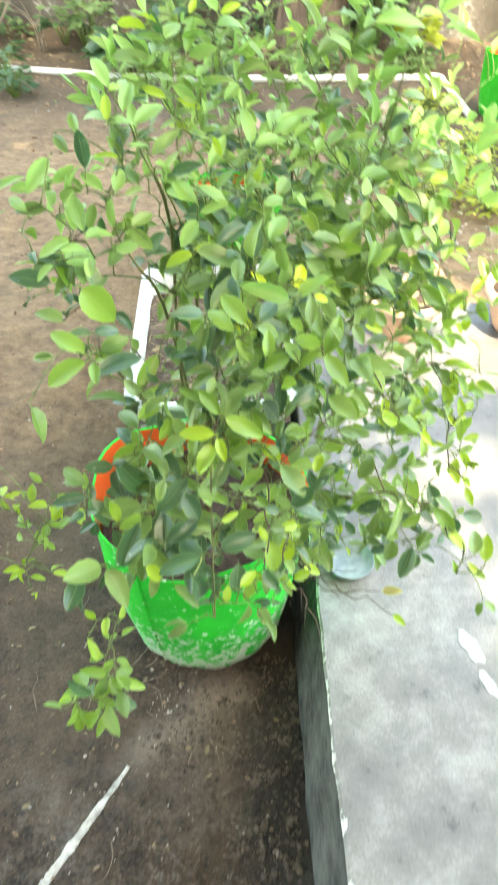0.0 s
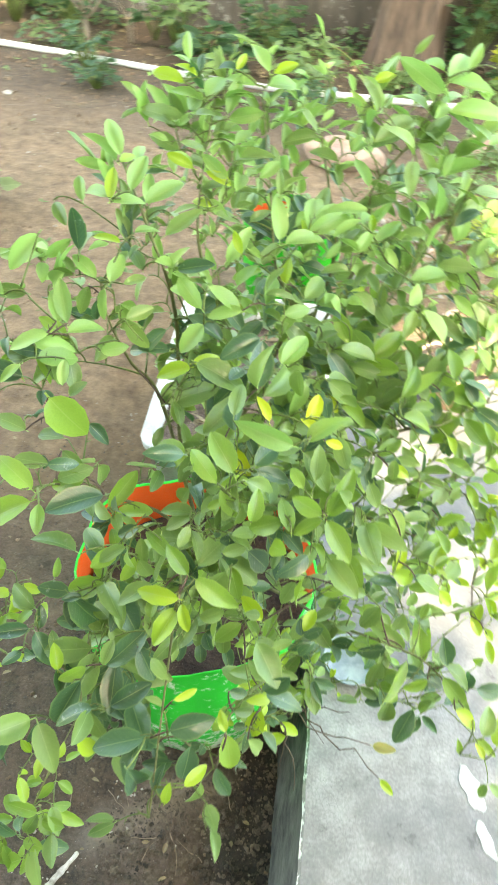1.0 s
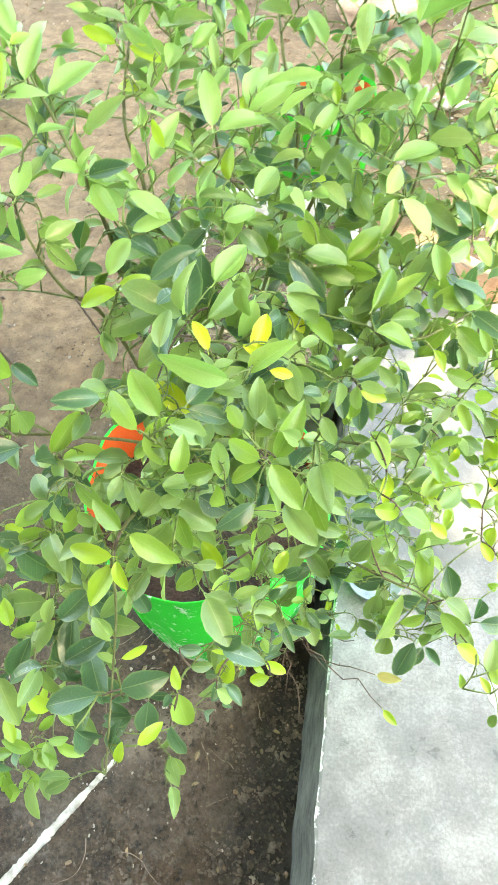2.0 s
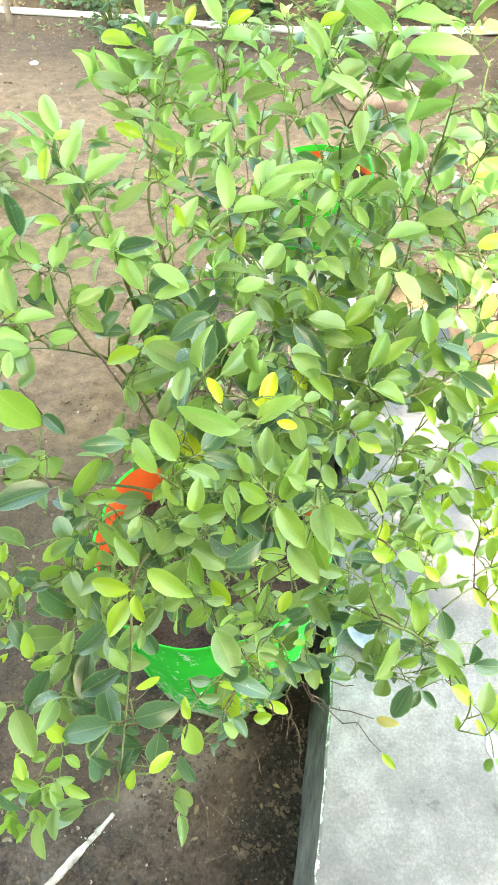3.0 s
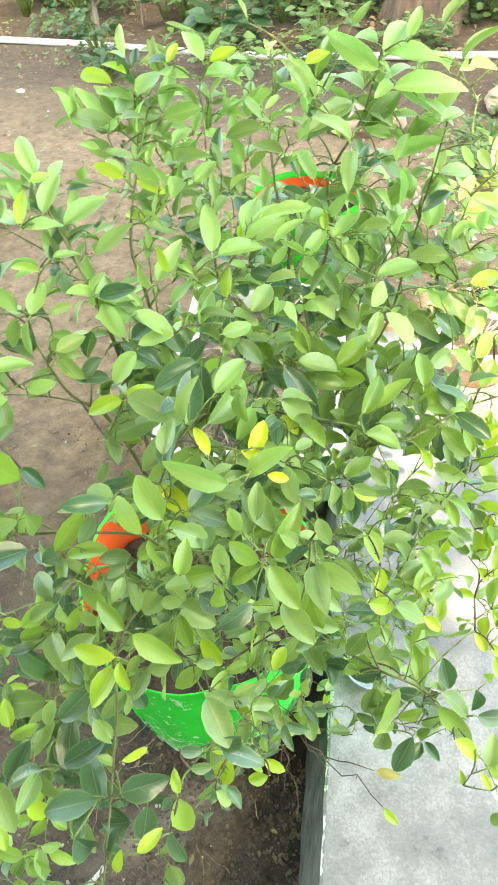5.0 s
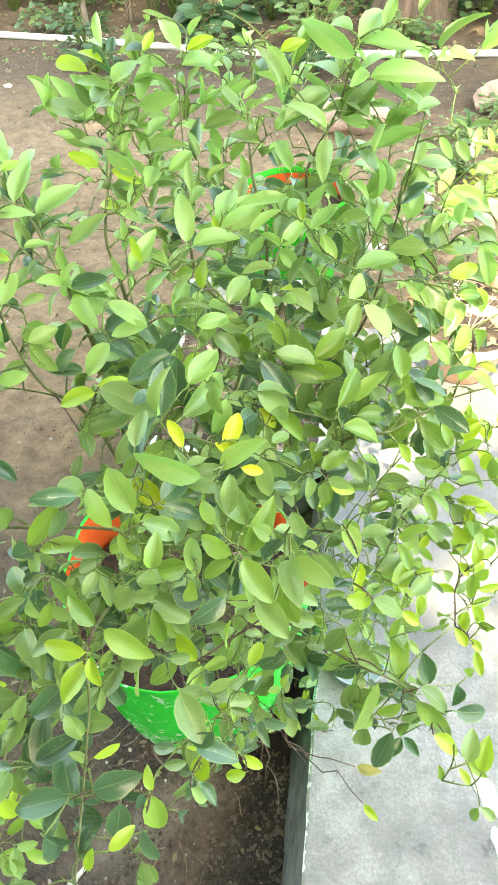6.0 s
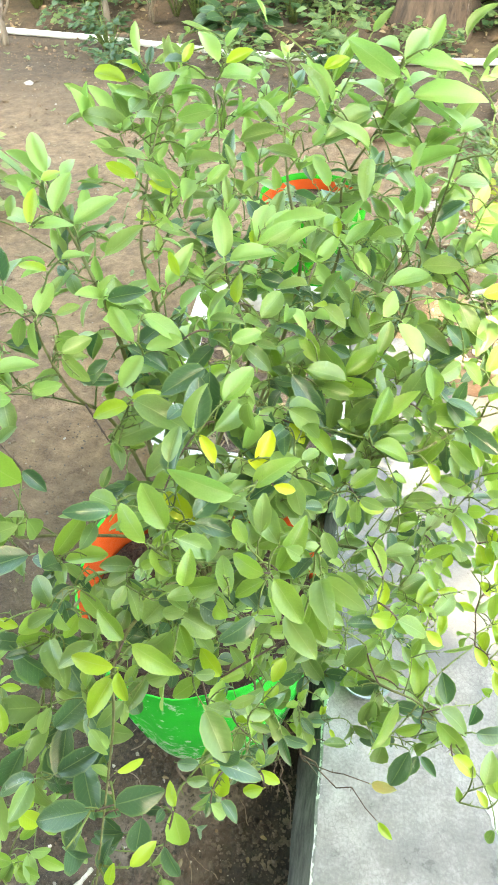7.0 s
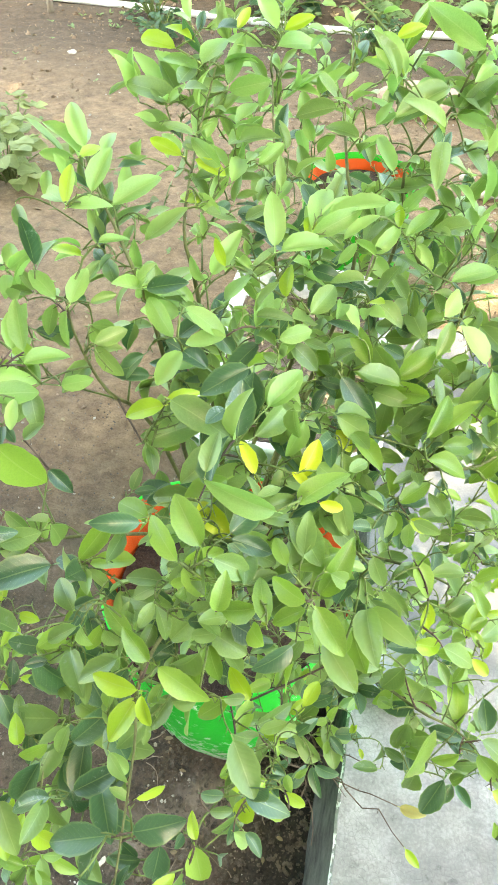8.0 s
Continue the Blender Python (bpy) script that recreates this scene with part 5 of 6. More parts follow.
UPPER_RIGHT = [
    (0.115, 1.066, 1.325, 5.9, 75, "F"), (0.113, 1.057, 1.321, 3.3, 84, "Y"), (0.116, 1.060, 1.324, 5.2, 28, "F"), (0.163, 1.129, 1.314, 3.6, 85, "F"),
    (0.170, 1.145, 1.308, 4.4, 49, "F"), (0.192, 1.165, 1.280, 5.0, 43, "F"), (0.185, 1.147, 1.299, 2.3, 92, "Y"), (0.175, 1.081, 1.302, 2.6, 134, "F"),
    (0.167, 1.122, 1.280, 4.1, 46, "F"), (0.211, 1.153, 1.260, 3.3, 122, "F"), (0.225, 1.156, 1.249, 3.4, 112, "F"), (0.293, 1.163, 1.415, 3.5, 35, "F"),
    (0.284, 1.286, 1.294, 4.7, 7, "M"), (0.328, 1.298, 1.248, 4.6, -74, "M"), (0.170, 1.067, 1.283, 3.2, 173, "M"), (0.225, 1.257, 1.343, 4.7, -40, "M"),
    (0.101, 1.034, 1.269, 3.2, 90, "Y"),
]
LOW_LEFT = [
    (0.066, 0.726, 1.116, 3.8, 132, "F"), (0.086, 0.714, 1.113, 3.7, 125, "F"), (0.084, 0.694, 1.099, 4.3, 171, "Y"), (0.093, 0.714, 1.110, 5.3, -34, "F"),
    (-0.029, 0.746, 1.013, 3.4, 102, "F"), (0.017, 0.750, 1.073, 3.4, -119, "F"), (-0.020, 0.738, 1.025, 4.8, -163, "F"), (-0.055, 0.716, 1.017, 7.4, -52, "O"),
    (0.007, 0.667, 0.975, 6.0, 43, "O"), (-0.003, 0.725, 1.036, 5.4, -60, "O"), (0.082, 0.693, 1.087, 4.3, -122, "Y"), (0.087, 0.693, 1.095, 3.0, -80, "Y"),
    (-0.010, 0.656, 0.985, 3.3, -148, "F"), (-0.040, 0.647, 0.976, 2.8, 97, "Y"), (-0.008, 0.640, 0.986, 6.7, -119, "O"), (0.013, 0.680, 0.964, 5.3, -94, "O"),
]
LOW_FRONT = [
    (0.038, 0.688, 0.996, 4.5, -63, "O"), (0.083, 0.638, 0.981, 1.9, 136, "M"), (0.096, 0.637, 1.006, 2.6, 21, "Y"), (0.076, 0.608, 0.970, 5.6, -170, "O"),
    (0.098, 0.617, 0.979, 4.8, 15, "O"), (0.155, 0.629, 0.985, 2.2, 108, "Y"), (0.157, 0.623, 0.997, 4.2, -81, "F"), (0.154, 0.600, 0.969, 3.0, -65, "O"),
    (0.071, 0.571, 0.980, 5.2, -65, "O"), (0.127, 0.578, 0.957, 2.9, 39, "Y"), (0.120, 0.621, 0.948, 3.9, -99, "O"), (0.009, 0.589, 0.969, 3.3, -52, "Y"),
    (0.113, 0.560, 0.950, 2.0, 80, "Y"), (0.162, 0.752, 1.006, 3.6, 131, "Y"), (0.139, 0.752, 0.990, 3.6, -149, "F"), (0.125, 0.718, 1.062, 3.1, -155, "M"),
]
LOW_CENTRE = [
    (0.148, 0.741, 0.933, 3.8, 61, "F"), (0.180, 0.703, 0.968, 2.9, 134, "M"), (0.100, 0.782, 1.064, 6.0, -34, "M"), (0.084, 0.752, 1.077, 5.2, 47, "M"),
    (0.119, 0.760, 1.081, 3.9, -76, "F"), (0.191, 0.707, 0.934, 3.2, -172, "Y"), (0.181, 0.695, 0.917, 4.0, -106, "Y"), (0.165, 0.846, 0.975, 3.8, -6, "F"),
    (0.172, 0.892, 0.861, 4.5, -6, "F"), (0.255, 0.874, 0.935, 3.6, -173, "F"), (0.233, 0.783, 1.080, 3.7, 75, "F"), (0.195, 0.830, 0.758, 5.7, -154, "Y"),
    (0.234, 0.819, 0.701, 5.0, 138, "M"), (0.206, 0.741, 0.796, 3.0, -34, "Y"), (0.217, 0.719, 0.812, 2.9, -158, "Y"), (-0.040, 0.814, 1.050, 4.8, 7, "F"),
    (-0.041, 0.803, 1.073, 5.3, 54, "F"), (-0.027, 0.785, 1.081, 3.8, 151, "M"),
]
RIGHT_LOW = [
    (0.281, 0.945, 1.030, 4.3, -63, "F"), (0.307, 0.921, 0.996, 3.5, -97, "Y"), (0.358, 0.918, 0.950, 4.3, 69, "Y"), (0.300, 0.864, 1.003, 4.1, -16, "Y"),
    (0.330, 0.876, 0.991, 4.3, -25, "F"), (0.366, 0.892, 0.957, 3.2, -44, "Y"), (0.357, 0.887, 0.808, 6.4, 138, "M"), (0.389, 0.887, 0.786, 7.6, 87, "F"),
    (0.410, 0.924, 0.814, 4.9, -78, "O"), (0.334, 0.797, 0.812, 6.4, 56, "F"), (0.388, 0.839, 0.829, 3.8, -147, "F"), (0.404, 0.839, 0.847, 6.7, -50, "F"),
    (0.432, 0.820, 0.805, 4.3, -34, "Y"), (0.387, 0.834, 0.751, 5.7, -117, "O"), (0.349, 0.823, 0.778, 4.3, -101, "M"), (0.406, 0.855, 0.849, 5.2, -33, "M"),
    (0.303, 0.887, 0.898, 4.0, -127, "M"), (0.288, 0.914, 0.764, 4.9, -41, "M"),
]
LEFT_TIP = [
    (-0.163, 0.950, 1.322, 5.3, -132, "F"), (-0.160, 0.903, 1.274, 4.2, 174, "M"), (-0.127, 0.879, 1.245, 4.4, -162, "F"), (-0.134, 0.829, 1.237, 2.7, -143, "F"),
    (-0.182, 0.894, 1.273, 3.9, 133, "F"), (-0.088, 0.836, 1.201, 2.4, 45, "M"),
]
SHADED_LEAVES = [
    (0.077, 0.781, 1.081, 5.9, 172, "M"), (-0.036, 0.768, 1.031, 4.3, 125, "M"), (-0.010, 0.753, 1.055, 3.8, 96, "F"), (0.022, 0.742, 1.077, 3.3, -62, "M"),
    (-0.023, 0.685, 0.945, 3.6, -169, "M"), (0.062, 0.714, 1.085, 3.0, -126, "O"), (0.241, 0.835, 1.175, 2.8, -68, "M"), (0.234, 0.843, 1.128, 2.7, -70, "M"),
    (0.255, 0.899, 1.026, 4.4, -65, "M"), (0.215, 0.932, 0.772, 5.3, -128, "M"), (0.221, 0.925, 0.770, 5.3, -62, "M"), (0.254, 0.900, 0.804, 3.6, 3, "M"),
    (0.156, 0.862, 0.780, 4.8, 68, "F"), (0.149, 0.658, 1.015, 2.3, -19, "O"), (0.156, 0.655, 0.979, 2.3, -9, "M"), (0.175, 0.661, 0.908, 3.4, -45, "M"),
    (0.149, 0.803, 0.795, 5.3, 19, "M"), (0.179, 0.857, 0.722, 3.1, 39, "Y"),
]
RIM_LEAVES = [
    (-0.030, 0.791, 0.800, 5.6, -95, "O"), (-0.002, 0.801, 0.780, 5.0, -70, "O"), (-0.023, 0.788, 0.740, 4.6, -110, "O"), (-0.027, 0.917, 0.640, 4.8, -60, "O"), (0.008, 0.924, 0.620, 4.6, -100, "M"), (0.043, 0.941, 0.620, 4.4, -75, "O"), (-0.055, 0.758, 0.780, 5.0, -120, "M"),
]
RIGHT_HIGH = [
    (0.289, 1.284, 1.287, 4.5, 20, "M"), (0.344, 1.287, 1.289, 5.7, -25, "M"), (0.300, 1.240, 1.335, 4.7, 7, "M"), (0.331, 1.241, 1.231, 4.8, 171, "M"),
    (0.354, 1.247, 1.237, 3.6, -8, "M"), (0.385, 1.194, 1.269, 4.8, -71, "F"), (0.358, 1.192, 1.225, 4.7, 16, "Y"), (0.378, 1.225, 1.270, 3.0, -23, "M"),
    (0.346, 1.221, 1.210, 2.5, 36, "M"), (0.371, 1.171, 1.213, 2.9, -2, "F"), (0.334, 1.193, 1.210, 5.4, -68, "M"), (0.378, 1.124, 1.165, 4.6, 53, "F"),
    (0.402, 1.147, 1.151, 3.8, -120, "F"), (0.395, 1.147, 1.184, 4.1, -45, "F"), (0.348, 1.109, 1.185, 3.8, -39, "F"), (0.324, 1.078, 1.182, 3.8, 24, "M"),
    (0.401, 1.135, 1.129, 4.4, -38, "F"), (0.255, 1.205, 1.284, 4.5, -177, "M"),
]
RIGHT_SPRAY = [
    (0.320, 1.239, 1.367, 2.8, -64, "F"), (0.339, 1.245, 1.361, 2.5, -60, "M"), (0.367, 1.259, 1.332, 2.4, -18, "M"), (0.415, 1.116, 1.010, 4.7, -61, "F"),
    (0.437, 1.124, 1.009, 3.4, -30, "Y"), (0.375, 1.085, 0.992, 4.0, 4, "F"), (0.354, 1.042, 0.954, 4.1, 57, "M"), (0.401, 1.088, 0.949, 3.3, -40, "O"),
    (0.418, 1.085, 0.939, 4.5, -51, "M"), (0.367, 1.030, 0.941, 2.5, 17, "O"), (0.389, 1.030, 0.930, 2.6, -11, "M"), (0.427, 1.067, 0.919, 4.6, -70, "Y"),
    (0.461, 1.075, 0.913, 2.6, -61, "Y"), (0.471, 1.050, 0.874, 3.4, 31, "Y"), (0.465, 1.041, 0.871, 3.2, 81, "Y"), (0.442, 1.041, 0.868, 2.7, -49, "Y"),
    (0.353, 0.992, 0.931, 2.8, 23, "F"), (0.329, 0.937, 0.957, 3.8, 27, "M"),
]
RIGHT_TIPS = [
    (0.456, 1.039, 0.856, 3.3, 16, "Y"), (0.479, 1.034, 0.823, 3.2, 8, "Y"), (0.446, 1.014, 0.833, 3.2, 34, "M"), (0.475, 1.018, 0.806, 3.3, 11, "Y"),
    (0.490, 0.996, 0.787, 3.8, 92, "Y"), (0.454, 0.982, 0.799, 3.5, -61, "Y"), (0.477, 0.975, 0.785, 2.7, -48, "Y"), (0.374, 0.927, 0.938, 4.8, 31, "M"),
    (0.454, 0.847, 0.825, 5.1, -14, "O"), (0.500, 0.806, 0.764, 4.2, 84, "Y"), (0.479, 0.808, 0.776, 3.9, 74, "M"), (0.489, 0.792, 0.746, 2.3, 118, "Y"),
    (0.454, 0.789, 0.748, 2.2, 100, "F"), (0.413, 1.154, 1.130, 2.7, -21, "Y"), (0.328, 0.960, 0.961, 2.9, 25, "M"), (0.381, 1.070, 0.946, 2.6, 58, "M"),
]
# each bough with the number of smaller leaves behind each outer one
BOUGHS = ((LEFT_BOUGH, 2.2), (LEFT_EDGE, 1.0), (HEART_LEFT, 5.0), (FRONT_SPRAY, 4.2), (HEART_RIGHT, 5.0), (RIGHT_BOUGH, 4.6), (TOP_LEFT_SPRAY, 1.6), (TOP_CENTRE, 4.2),
          (TOP_CROWN, 3.4), (TOP_RIGHT, 3.2), (UPPER_RIGHT, 4.0), (LOW_LEFT, 5.0), (LOW_FRONT, 2.8), (LOW_CENTRE, 5.5), (LEFT_TIP, 1.5), (SHADED_LEAVES, 2.5), (RIGHT_LOW, 2.6), (RIM_LEAVES, 1.5),
          (RIGHT_HIGH, 1.6), (RIGHT_SPRAY, 1.0), (RIGHT_TIPS, 0.8))


HIGH_LIMBS = [
    ((0.24, 1.05, 1.03), (0.28, 1.00, 1.12), (0.32, 1.01, 1.13), (0.39, 1.13, 1.09), (0.50, 1.20, 1.09)),
    ((-0.04, 0.98, 1.10), (-0.06, 0.94, 1.18), (-0.09, 0.95, 1.23), (-0.10, 0.96, 1.27)),
    ((-0.01, 1.07, 1.22), (-0.02, 1.07, 1.30), (-0.04, 1.16, 1.35), (-0.06, 1.27, 1.39)),
    ((-0.02, 0.99, 1.22), (-0.06, 1.01, 1.32), (-0.07, 1.01, 1.35), (-0.10, 1.04, 1.38)),
    ((0.10, 1.10, 1.17), (0.08, 1.07, 1.27), (0.05, 1.15, 1.33), (0.00, 1.29, 1.40)),
    ((0.17, 1.25, 1.20), (0.17, 1.25, 1.31), (0.21, 1.20, 1.40), (0.23, 1.15, 1.48)),
    ((0.14, 1.16, 1.22), (0.12, 1.18, 1.33), (0.09, 1.28, 1.36), (0.09, 1.32, 1.42)),
    ((0.25, 1.20, 1.10), (0.28, 1.27, 1.22), (0.30, 1.23, 1.39)),
]
LOW_LIMBS = [
    ((0.10, 0.95, 0.98), (0.13, 0.86, 1.10), (0.19, 0.78, 1.17)),
    ((0.05, 0.87, 0.95), (0.08, 0.71, 1.10), (0.08, 0.67, 1.02), (0.10, 0.55, 0.93)),
    ((-0.07, 0.85, 0.90), (-0.02, 0.67, 0.96), (0.01, 0.59, 0.96)),
    ((0.25, 0.96, 0.72), (0.33, 0.87, 0.84), (0.39, 0.86, 0.83), (0.46, 0.82, 0.79)),
    ((0.14, 0.93, 0.70), (0.18, 0.79, 0.76), (0.18, 0.70, 0.85)),
    ((-0.07, 0.88, 1.00), (-0.06, 0.76, 1.15), (-0.07, 0.70, 1.20)),
    ((0.24, 0.99, 0.95), (0.35, 0.98, 0.94), (0.37, 0.90, 0.97)),
    ((-0.14, 0.93, 0.70), (-0.24, 0.84, 0.74), (-0.29, 0.79, 0.66)),
    ((-0.05, 0.84, 0.72), (-0.07, 0.68, 0.74), (-0.10, 0.57, 0.65)),
]
# Small-leaved sprigs: where each ends, the length of its leaves in centimetres, tone.
SPRIGS = [
    (-0.218, 0.828, 0.795, 3.6, "Y"), (-0.290, 0.800, 0.640, 3.6, "Y"), (-0.255, 0.812, 0.715, 3.2, "F"), (-0.320, 0.850, 0.760, 3.4, "Y"),
    (-0.092, 0.562, 0.655, 4.8, "M"), (-0.108, 0.566, 0.632, 4.6, "F"), (-0.080, 0.644, 0.655, 3.2, "F"), (-0.060, 0.600, 0.785, 3.2, "Y"),
    (0.190, 0.735, 0.800, 2.8, "Y"), (0.172, 0.738, 0.735, 2.8, "Y"), (0.245, 0.880, 0.735, 2.2, "Y"), (0.205, 0.730, 0.860, 2.8, "Y"),
    (0.481, 1.025, 0.806, 3.6, "Y"), (0.430, 1.080, 0.930, 3.6, "Y"), (0.383, 1.012, 0.910, 3.6, "Y"), (0.488, 1.065, 0.919, 3.8, "F"),
]
UPPER_SPRIGS = [
    (0.418, 1.159, 1.271, 5.4, "F"), (0.456, 1.226, 1.216, 5.0, "F"), (0.338, 1.284, 1.229, 5.0, "F"), (0.430, 1.440, 1.360, 5.0, "F"),
    (0.330, 1.330, 1.420, 5.0, "F"), (0.480, 1.150, 1.130, 4.6, "F"), (0.390, 1.340, 1.300, 4.6, "M"), (0.500, 1.250, 1.180, 4.4, "F"),
    (0.388, 0.990, 1.120, 4.0, "F"), (0.440, 1.100, 1.060, 3.8, "Y"), (-0.170, 0.930, 1.200, 4.6, "F"), (-0.190, 1.000, 1.260, 4.6, "F"),
]


def lime_plant():
    rng = random.Random(7)
    foot = BAG + Vector((0.015, 0.0, 0.36))
    plant = thing("lime_plant", Matrix.Translation(foot), "bushy lime sapling with glossy green leaves in a grow bag", "plant")
    inv = Matrix.Translation(-foot)
    nodes = []  # (place, thickness there)
    branches = []

    def grow(a, mid, b, r0, r1, n=8):
        path = bezier(a, mid, b, n)
        rad = [r0 + (r1 - r0) * i / n for i in range(n + 1)]
        branches.append((path, rad))
        for p, r in list(zip(path, rad))[2:]:
            nodes.append((p, r))
        return path

    def nearest(tip):
        best, cost = None, 9
        for p, r in nodes:
            d = (p - tip).length
            c = d + 0.35 * max(0.0, p.z - tip.z) + (0.10 if d < 0.02 else 0) + 0.2 * max(0.0, (p - crown).length - (tip - crown).length)
            if c < cost:
                best, cost = (p, r), c
        return best

    crown = foot + Vector((0.02, -0.03, 0.17))
    grow(foot + Vector((0, 0, -0.05)), foot + Vector((-0.015, 0.02, 0.08)), crown, 0.013, 0.010)
    for limb in HIGH_LIMBS + LOW_LIMBS:
        pts = [crown] + [Vector(p) for p in limb]
        pts.insert(1, crown.lerp(pts[1], 0.5) + Vector((rng.uniform(-0.03, 0.03), rng.uniform(-0.03, 0.03), 0.03)))
        # a smooth bough through its bends, thinner towards its end
        path = []
        for k in range(len(pts) - 1):
            p0, p1, p2, p3 = pts[max(k - 1, 0)], pts[k], pts[k + 1], pts[min(k + 2, len(pts) - 1)]
            for i in range(4):
                t = i / 4
                path.append(0.5 * (2 * p1 + (p2 - p0) * t + (2 * p0 - 5 * p1 + 4 * p2 - p3) * t * t + (3 * p1 - p0 - 3 * p2 + p3) * t ** 3))
        path.append(pts[-1])
        rad = [0.0010 + 0.0031 * (1 - i / (len(path) - 1)) ** 1.5 for i in range(len(path))]
        branches.append((path, rad))
        nodes.extend(list(zip(path, rad))[3:])
    boughs = len(branches)

    # camera sight lines kept clear of leaves, so bag and earth show
    sight_gaps = [(Vector(a), Vector(b), r) for a, b, r in (
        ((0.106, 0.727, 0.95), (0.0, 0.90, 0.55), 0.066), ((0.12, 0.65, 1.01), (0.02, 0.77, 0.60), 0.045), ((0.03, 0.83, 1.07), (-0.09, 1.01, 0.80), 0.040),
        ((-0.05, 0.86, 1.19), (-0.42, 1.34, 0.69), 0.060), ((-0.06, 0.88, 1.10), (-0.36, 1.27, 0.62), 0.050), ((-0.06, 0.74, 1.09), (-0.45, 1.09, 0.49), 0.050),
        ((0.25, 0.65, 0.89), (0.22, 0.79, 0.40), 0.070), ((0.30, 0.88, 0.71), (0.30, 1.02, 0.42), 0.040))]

    def in_sight_gap(p):
        for a, b, r in sight_gaps:
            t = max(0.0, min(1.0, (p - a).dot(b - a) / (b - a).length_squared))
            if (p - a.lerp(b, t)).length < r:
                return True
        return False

    singles, joined = [], {"M": Foliage(), "G": Foliage(), "F": Foliage(), "Y": Foliage(), "O": Foliage()}
    # right and up axes of one camera view; the outer leaves face it
    level, rise = Vector((0.954, 0.299, -0.027)), Vector((-0.194, 0.683, 0.704))
    out = level.cross(rise).normalized()
    outer = [(Vector(r[:3]), r[3] / 100, r[4], r[5], fill) for bough, fill in BOUGHS for r in bough]
    outer.sort(key=lambda s: (s[0] - crown).length)
    fills = []
    for base, size, heading, tone, fill in outer:
        p, r = nearest(base)
        if (p - base).length > 0.004:
            lift = Vector((rng.uniform(-0.01, 0.01), rng.uniform(-0.01, 0.01), 0.02 if base.z < p.z else 0.008))
            grow(p, p.lerp(base, 0.55) + lift * min(1.0, (p - base).length / 0.05), base, max(0.0013, min(r * 0.8, 0.0030)), 0.0009, 6)
        a = radians(heading)
        along = level * math.cos(a) + rise * math.sin(a) + out * rng.gauss(-0.05, 0.22)
        normal = out + Vector((rng.gauss(0, 0.30), rng.gauss(0, 0.30), 0.15 + rng.gauss(0, 0.2)))
        slim = (1.0 if size < 0.048 else max(0.74, 1.0 - 14.0 * (size - 0.048))) * (0.86 if base.z > 1.27 else 1.0)
        wide = 1.45 if tone == "B" else rng.uniform(0.98, 1.18) if tone in "MO" else rng.uniform(0.86, 1.08)
        m = Matrix.Translation(base - along.normalized() * size * 0.10) @ leaf_turn(along, normal) @ Matrix.Diagonal((size * (wide if tone == "B" else wide * slim), size, size, 1))
        # lower leaves get darker tones: old leaves, and shade put into colour
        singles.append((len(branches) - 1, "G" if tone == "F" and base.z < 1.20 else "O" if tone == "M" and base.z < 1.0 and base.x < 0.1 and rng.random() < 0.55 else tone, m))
        # smaller leaves of the same twigs, deeper in the bush
        for _ in range(int(fill + rng.random())):
            q = base + along * size * rng.uniform(-0.3, 0.9) - out * rng.uniform(0.004, 0.085) + level * rng.gauss(0, 0.030) + rise * rng.gauss(0, 0.030)
            # low fills mostly take the dark tone, for the shade there
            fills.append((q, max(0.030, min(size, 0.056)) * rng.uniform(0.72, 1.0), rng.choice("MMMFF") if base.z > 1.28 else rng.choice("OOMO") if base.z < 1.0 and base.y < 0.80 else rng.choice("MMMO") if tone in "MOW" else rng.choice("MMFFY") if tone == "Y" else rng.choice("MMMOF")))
    for x, y, z, s, tone in SPRIGS + UPPER_SPRIGS:
        for _ in range(9 if y < 0.57 or x < -0.2 else 4 if x < 0 and z < 0.9 else 7):
            fills.append((Vector((x, y, z)) + Vector((rng.gauss(0, 0.022), rng.gauss(0, 0.022), rng.gauss(0, 0.022))), s / 100 * rng.uniform(0.6, 1.0), tone if rng.random() < 0.7 else "F"))
    # heart of the bush: shade put into darker tones, some boxes hide things behind
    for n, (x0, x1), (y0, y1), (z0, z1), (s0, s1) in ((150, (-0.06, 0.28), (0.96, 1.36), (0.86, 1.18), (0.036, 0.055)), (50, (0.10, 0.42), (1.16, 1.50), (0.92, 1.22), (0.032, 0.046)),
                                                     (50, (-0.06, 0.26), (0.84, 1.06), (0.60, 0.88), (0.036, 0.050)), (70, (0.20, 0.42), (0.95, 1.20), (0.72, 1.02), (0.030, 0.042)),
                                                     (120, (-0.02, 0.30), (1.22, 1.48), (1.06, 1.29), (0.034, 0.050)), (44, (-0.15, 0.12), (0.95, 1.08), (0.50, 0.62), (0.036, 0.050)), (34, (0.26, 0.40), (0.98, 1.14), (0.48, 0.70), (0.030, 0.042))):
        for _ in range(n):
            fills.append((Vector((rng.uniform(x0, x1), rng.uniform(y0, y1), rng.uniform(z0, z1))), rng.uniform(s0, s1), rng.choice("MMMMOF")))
    fills.sort(key=lambda s: (s[0] - crown).length)
    for q, size, tone in fills:
        if q.y < 0.52 or in_sight_gap(q) or q.z > 1.36 - 0.37 * (q.y - 1.1) and q.x < -0.03 - 0.55 * (q.y - 1.0):
            continue
        p, r = nearest(q)
        if (p - q).length > 0.006:
            path = grow(p, p.lerp(q, 0.5) + Vector((rng.uniform(-0.01, 0.01), rng.uniform(-0.01, 0.01), 0.012)), q, max(0.0010, min(r * 0.7, 0.0022)), 0.0007, 5)
            d = (path[-1] - path[-2]).normalized()
        else:
            d = (q - crown).normalized()
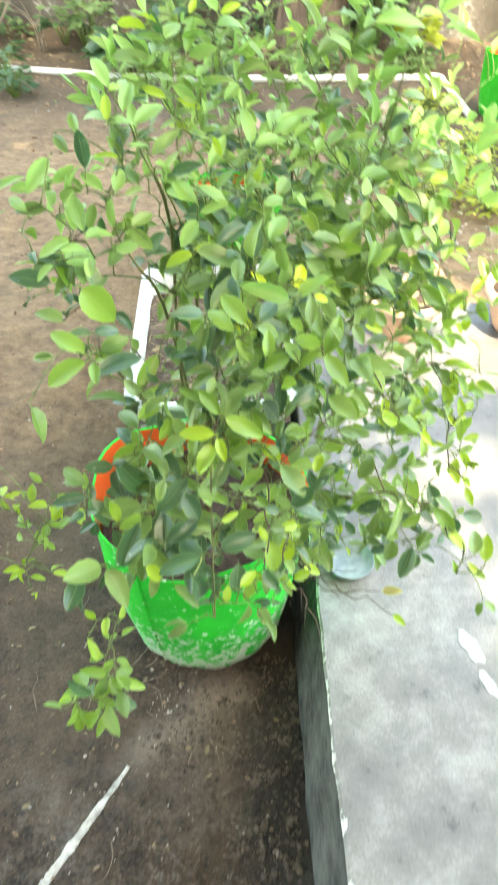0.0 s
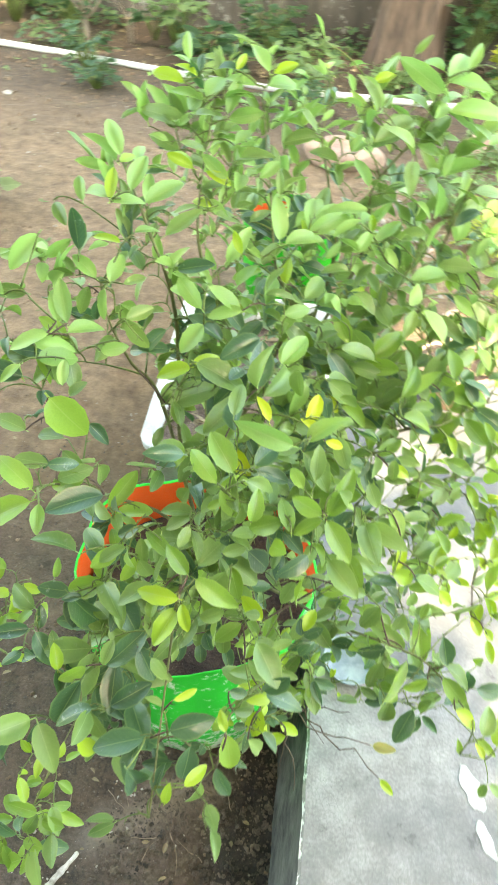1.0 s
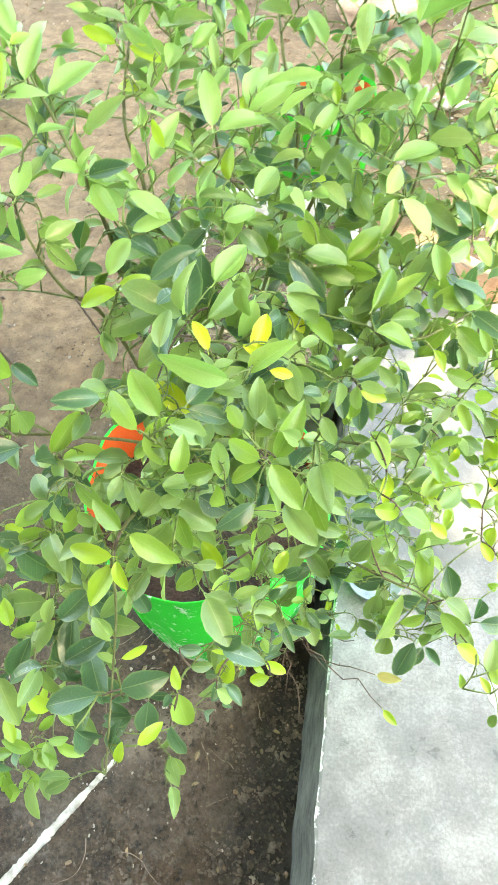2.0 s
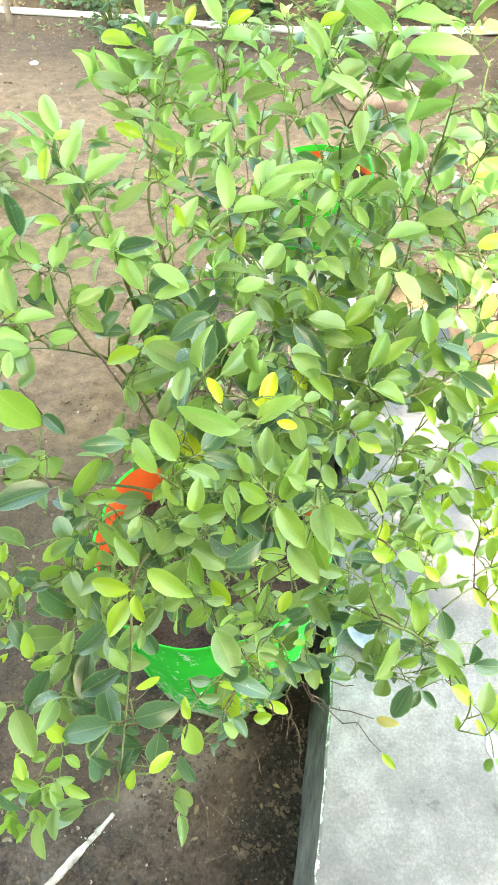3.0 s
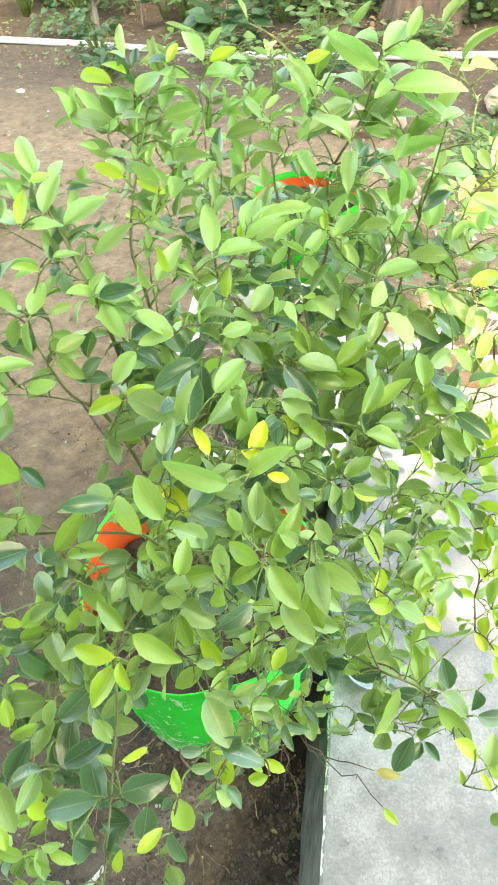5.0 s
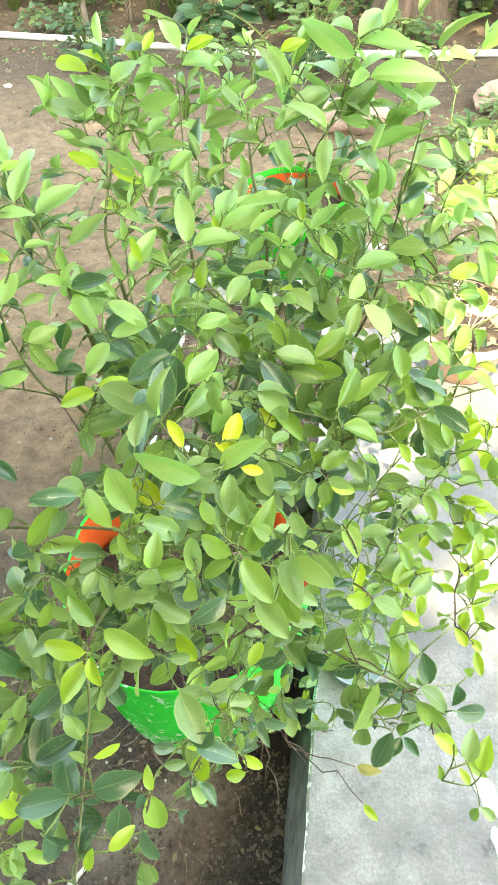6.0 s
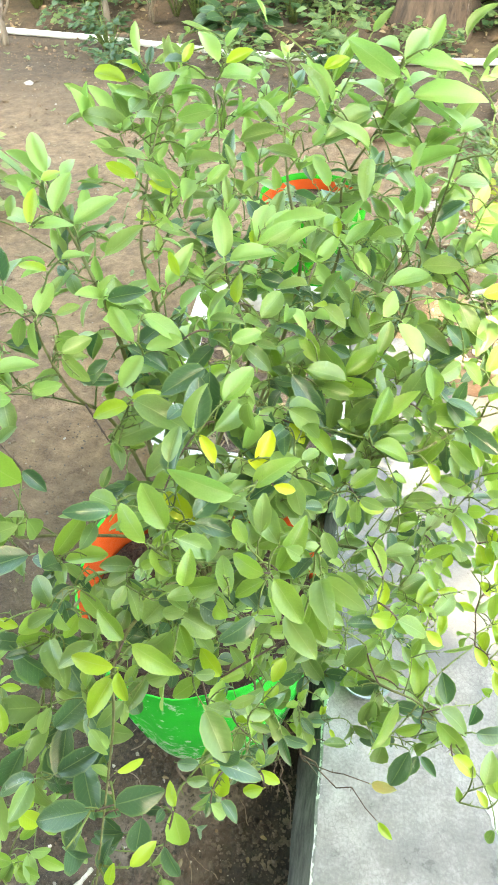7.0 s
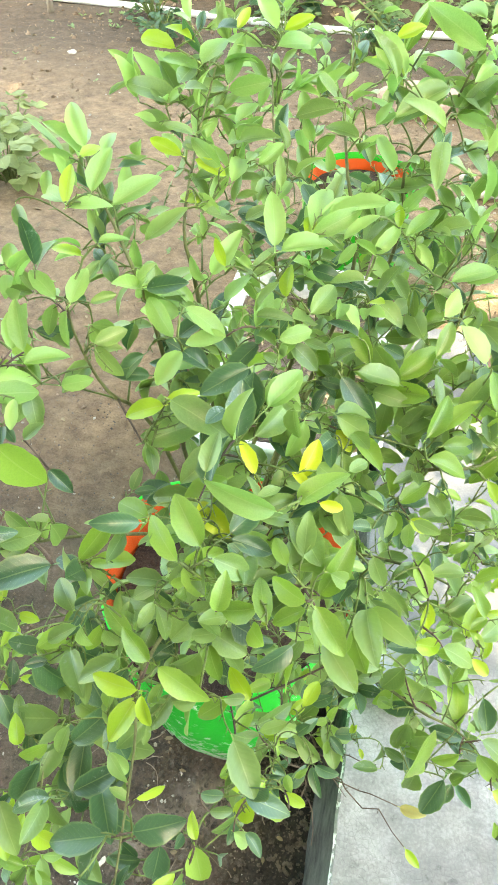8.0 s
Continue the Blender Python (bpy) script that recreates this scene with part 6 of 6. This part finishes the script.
        for k in range(2 if rng.random() < 0.5 else 1):
            side = Matrix.Rotation(rng.uniform(0, 6.28), 3, d) @ d.orthogonal().normalized()
            along = d * rng.uniform(0.4, 1.0) + side * rng.uniform(0.5, 1.0) + Vector((0, 0, 0.9 if q.z > 1.27 else 0.15 if tone != "M" else -0.05))
            normal = out * 0.6 + Vector((rng.gauss(0, 0.45), rng.gauss(0, 0.45), 0.6))
            if in_sight_gap(q + along.normalized() * size * 0.6):
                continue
            m = Matrix.Translation(q) @ leaf_turn(along, normal) @ Matrix.Diagonal((size * rng.uniform(0.85, 1.1) * (0.78 if q.z > 1.27 else 1.0), size, size, 1))
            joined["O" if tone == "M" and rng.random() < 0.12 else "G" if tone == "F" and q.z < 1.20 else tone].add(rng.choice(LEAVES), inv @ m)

    # thin dry twigs over the platform, forked, with a withered leaf here and there
    withered = []
    first_dry, first_nodes = len(branches), len(nodes)
    for a, b, bend, mat in (((0.17, 0.86, 0.55), (0.349, 0.818, 0.637), 0.01, DEAD), ((0.25, 0.85, 0.60), (0.366, 0.772, 0.640), -0.015, YOUNG),
                            ((0.23, 0.84, 0.57), (0.25, 0.75, 0.56), -0.01, None), ((0.19, 0.86, 0.56), (0.31, 0.86, 0.64), 0.01, None)):
        a, b = Vector(a), Vector(b)
        start = min((p for p, r in nodes[:first_nodes]), key=lambda p: (p - a).length)
        path = grow(start, a + Vector((bend, bend * 0.5, 0.02)), b, 0.0017, 0.0007, 10)
        for p in path[1:-1]:
            p += Vector((rng.uniform(-0.009, 0.009), rng.uniform(-0.009, 0.009), rng.uniform(-0.009, 0.009)))
        for k in (4, 6)[:1 if mat else 2]:
            d = (path[k + 1] - path[k]).normalized()
            s = Matrix.Rotation(rng.uniform(0, 6.28), 3, d) @ d.orthogonal().normalized()
            tip = path[k] + (d + s * 0.9) * rng.uniform(0.02, 0.045)
            grow(path[k], path[k].lerp(tip, 0.5) + Vector((0, 0, 0.004)), tip, 0.0008, 0.0004, 4)
        if mat:
            withered.append((path[-1], path[-1] - path[-3], mat))

    twigs, fine_v, fine_f = [], [], []
    for n, (path, rad) in enumerate(branches):
        v, f = tube_data([inv @ p for p in path], rad, 8 if n < boughs else 5)
        # short green thorns at the leaf joints
        if n >= boughs:
            for k in range(2, len(path) - 1, 2):
                d = (path[k + 1] - path[k]).normalized()
                s = Matrix.Rotation(rng.uniform(0, 6.28), 3, d) @ d.orthogonal().normalized()
                a = inv @ path[k]
                tv, tf = tube_data([a, a + (s * 0.8 + d * 0.5) * 0.008], [0.0009, 0.0001], 4, len(v))
                v, f = v + tv, f + tf
        if n < boughs + 230 or n >= first_dry:
            mat = BARK if n == 0 else YOUNGBARK if n < boughs else BROWNTWIG if rng.random() < 0.35 or n >= first_dry else TWIG
            twigs.append(raw("stem" if n == 0 else "branch", v, f, mat, plant))
        else:
            fine_f += [tuple(i + len(fine_v) for i in q) for q in f]
            fine_v += v
    if fine_v:
        tagged(raw("twig_tangle", fine_v, fine_f, TWIG, plant), kind="stuff")

    meshes = {}
    mats = {"M": MATURE, "G": MIDGREEN, "F": FRESH, "Y": YOUNG, "O": OLD_SHADED, "B": MIDGREEN, "W": YELLOW}
    for twig, lt, m in singles:
        i = rng.randrange(len(LEAVES))
        if (lt, i) not in meshes:
            v, f, u = LEAVES[i]
            ob = raw("leaf", v, f, mats[lt], twigs[min(twig, len(twigs) - 1)], "", u)
            meshes[lt, i] = ob.data
        else:
            ob = linked("leaf", meshes[lt, i], None, twigs[min(twig, len(twigs) - 1)])
        ob.matrix_basis = inv @ m
    for q, d, mat in withered:
        v, f, u = LEAVES[3]
        ob = raw("withered_leaf", v, f, mat, plant, "small yellowed leaf", u)
        ob.matrix_basis = inv @ Matrix.Translation(q) @ leaf_turn(d, Vector((0, -0.5, 1))) @ Matrix.Scale(0.034 if mat is DEAD else 0.026, 4)
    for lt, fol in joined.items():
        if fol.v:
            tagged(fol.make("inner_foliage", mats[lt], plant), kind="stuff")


lime_plant()
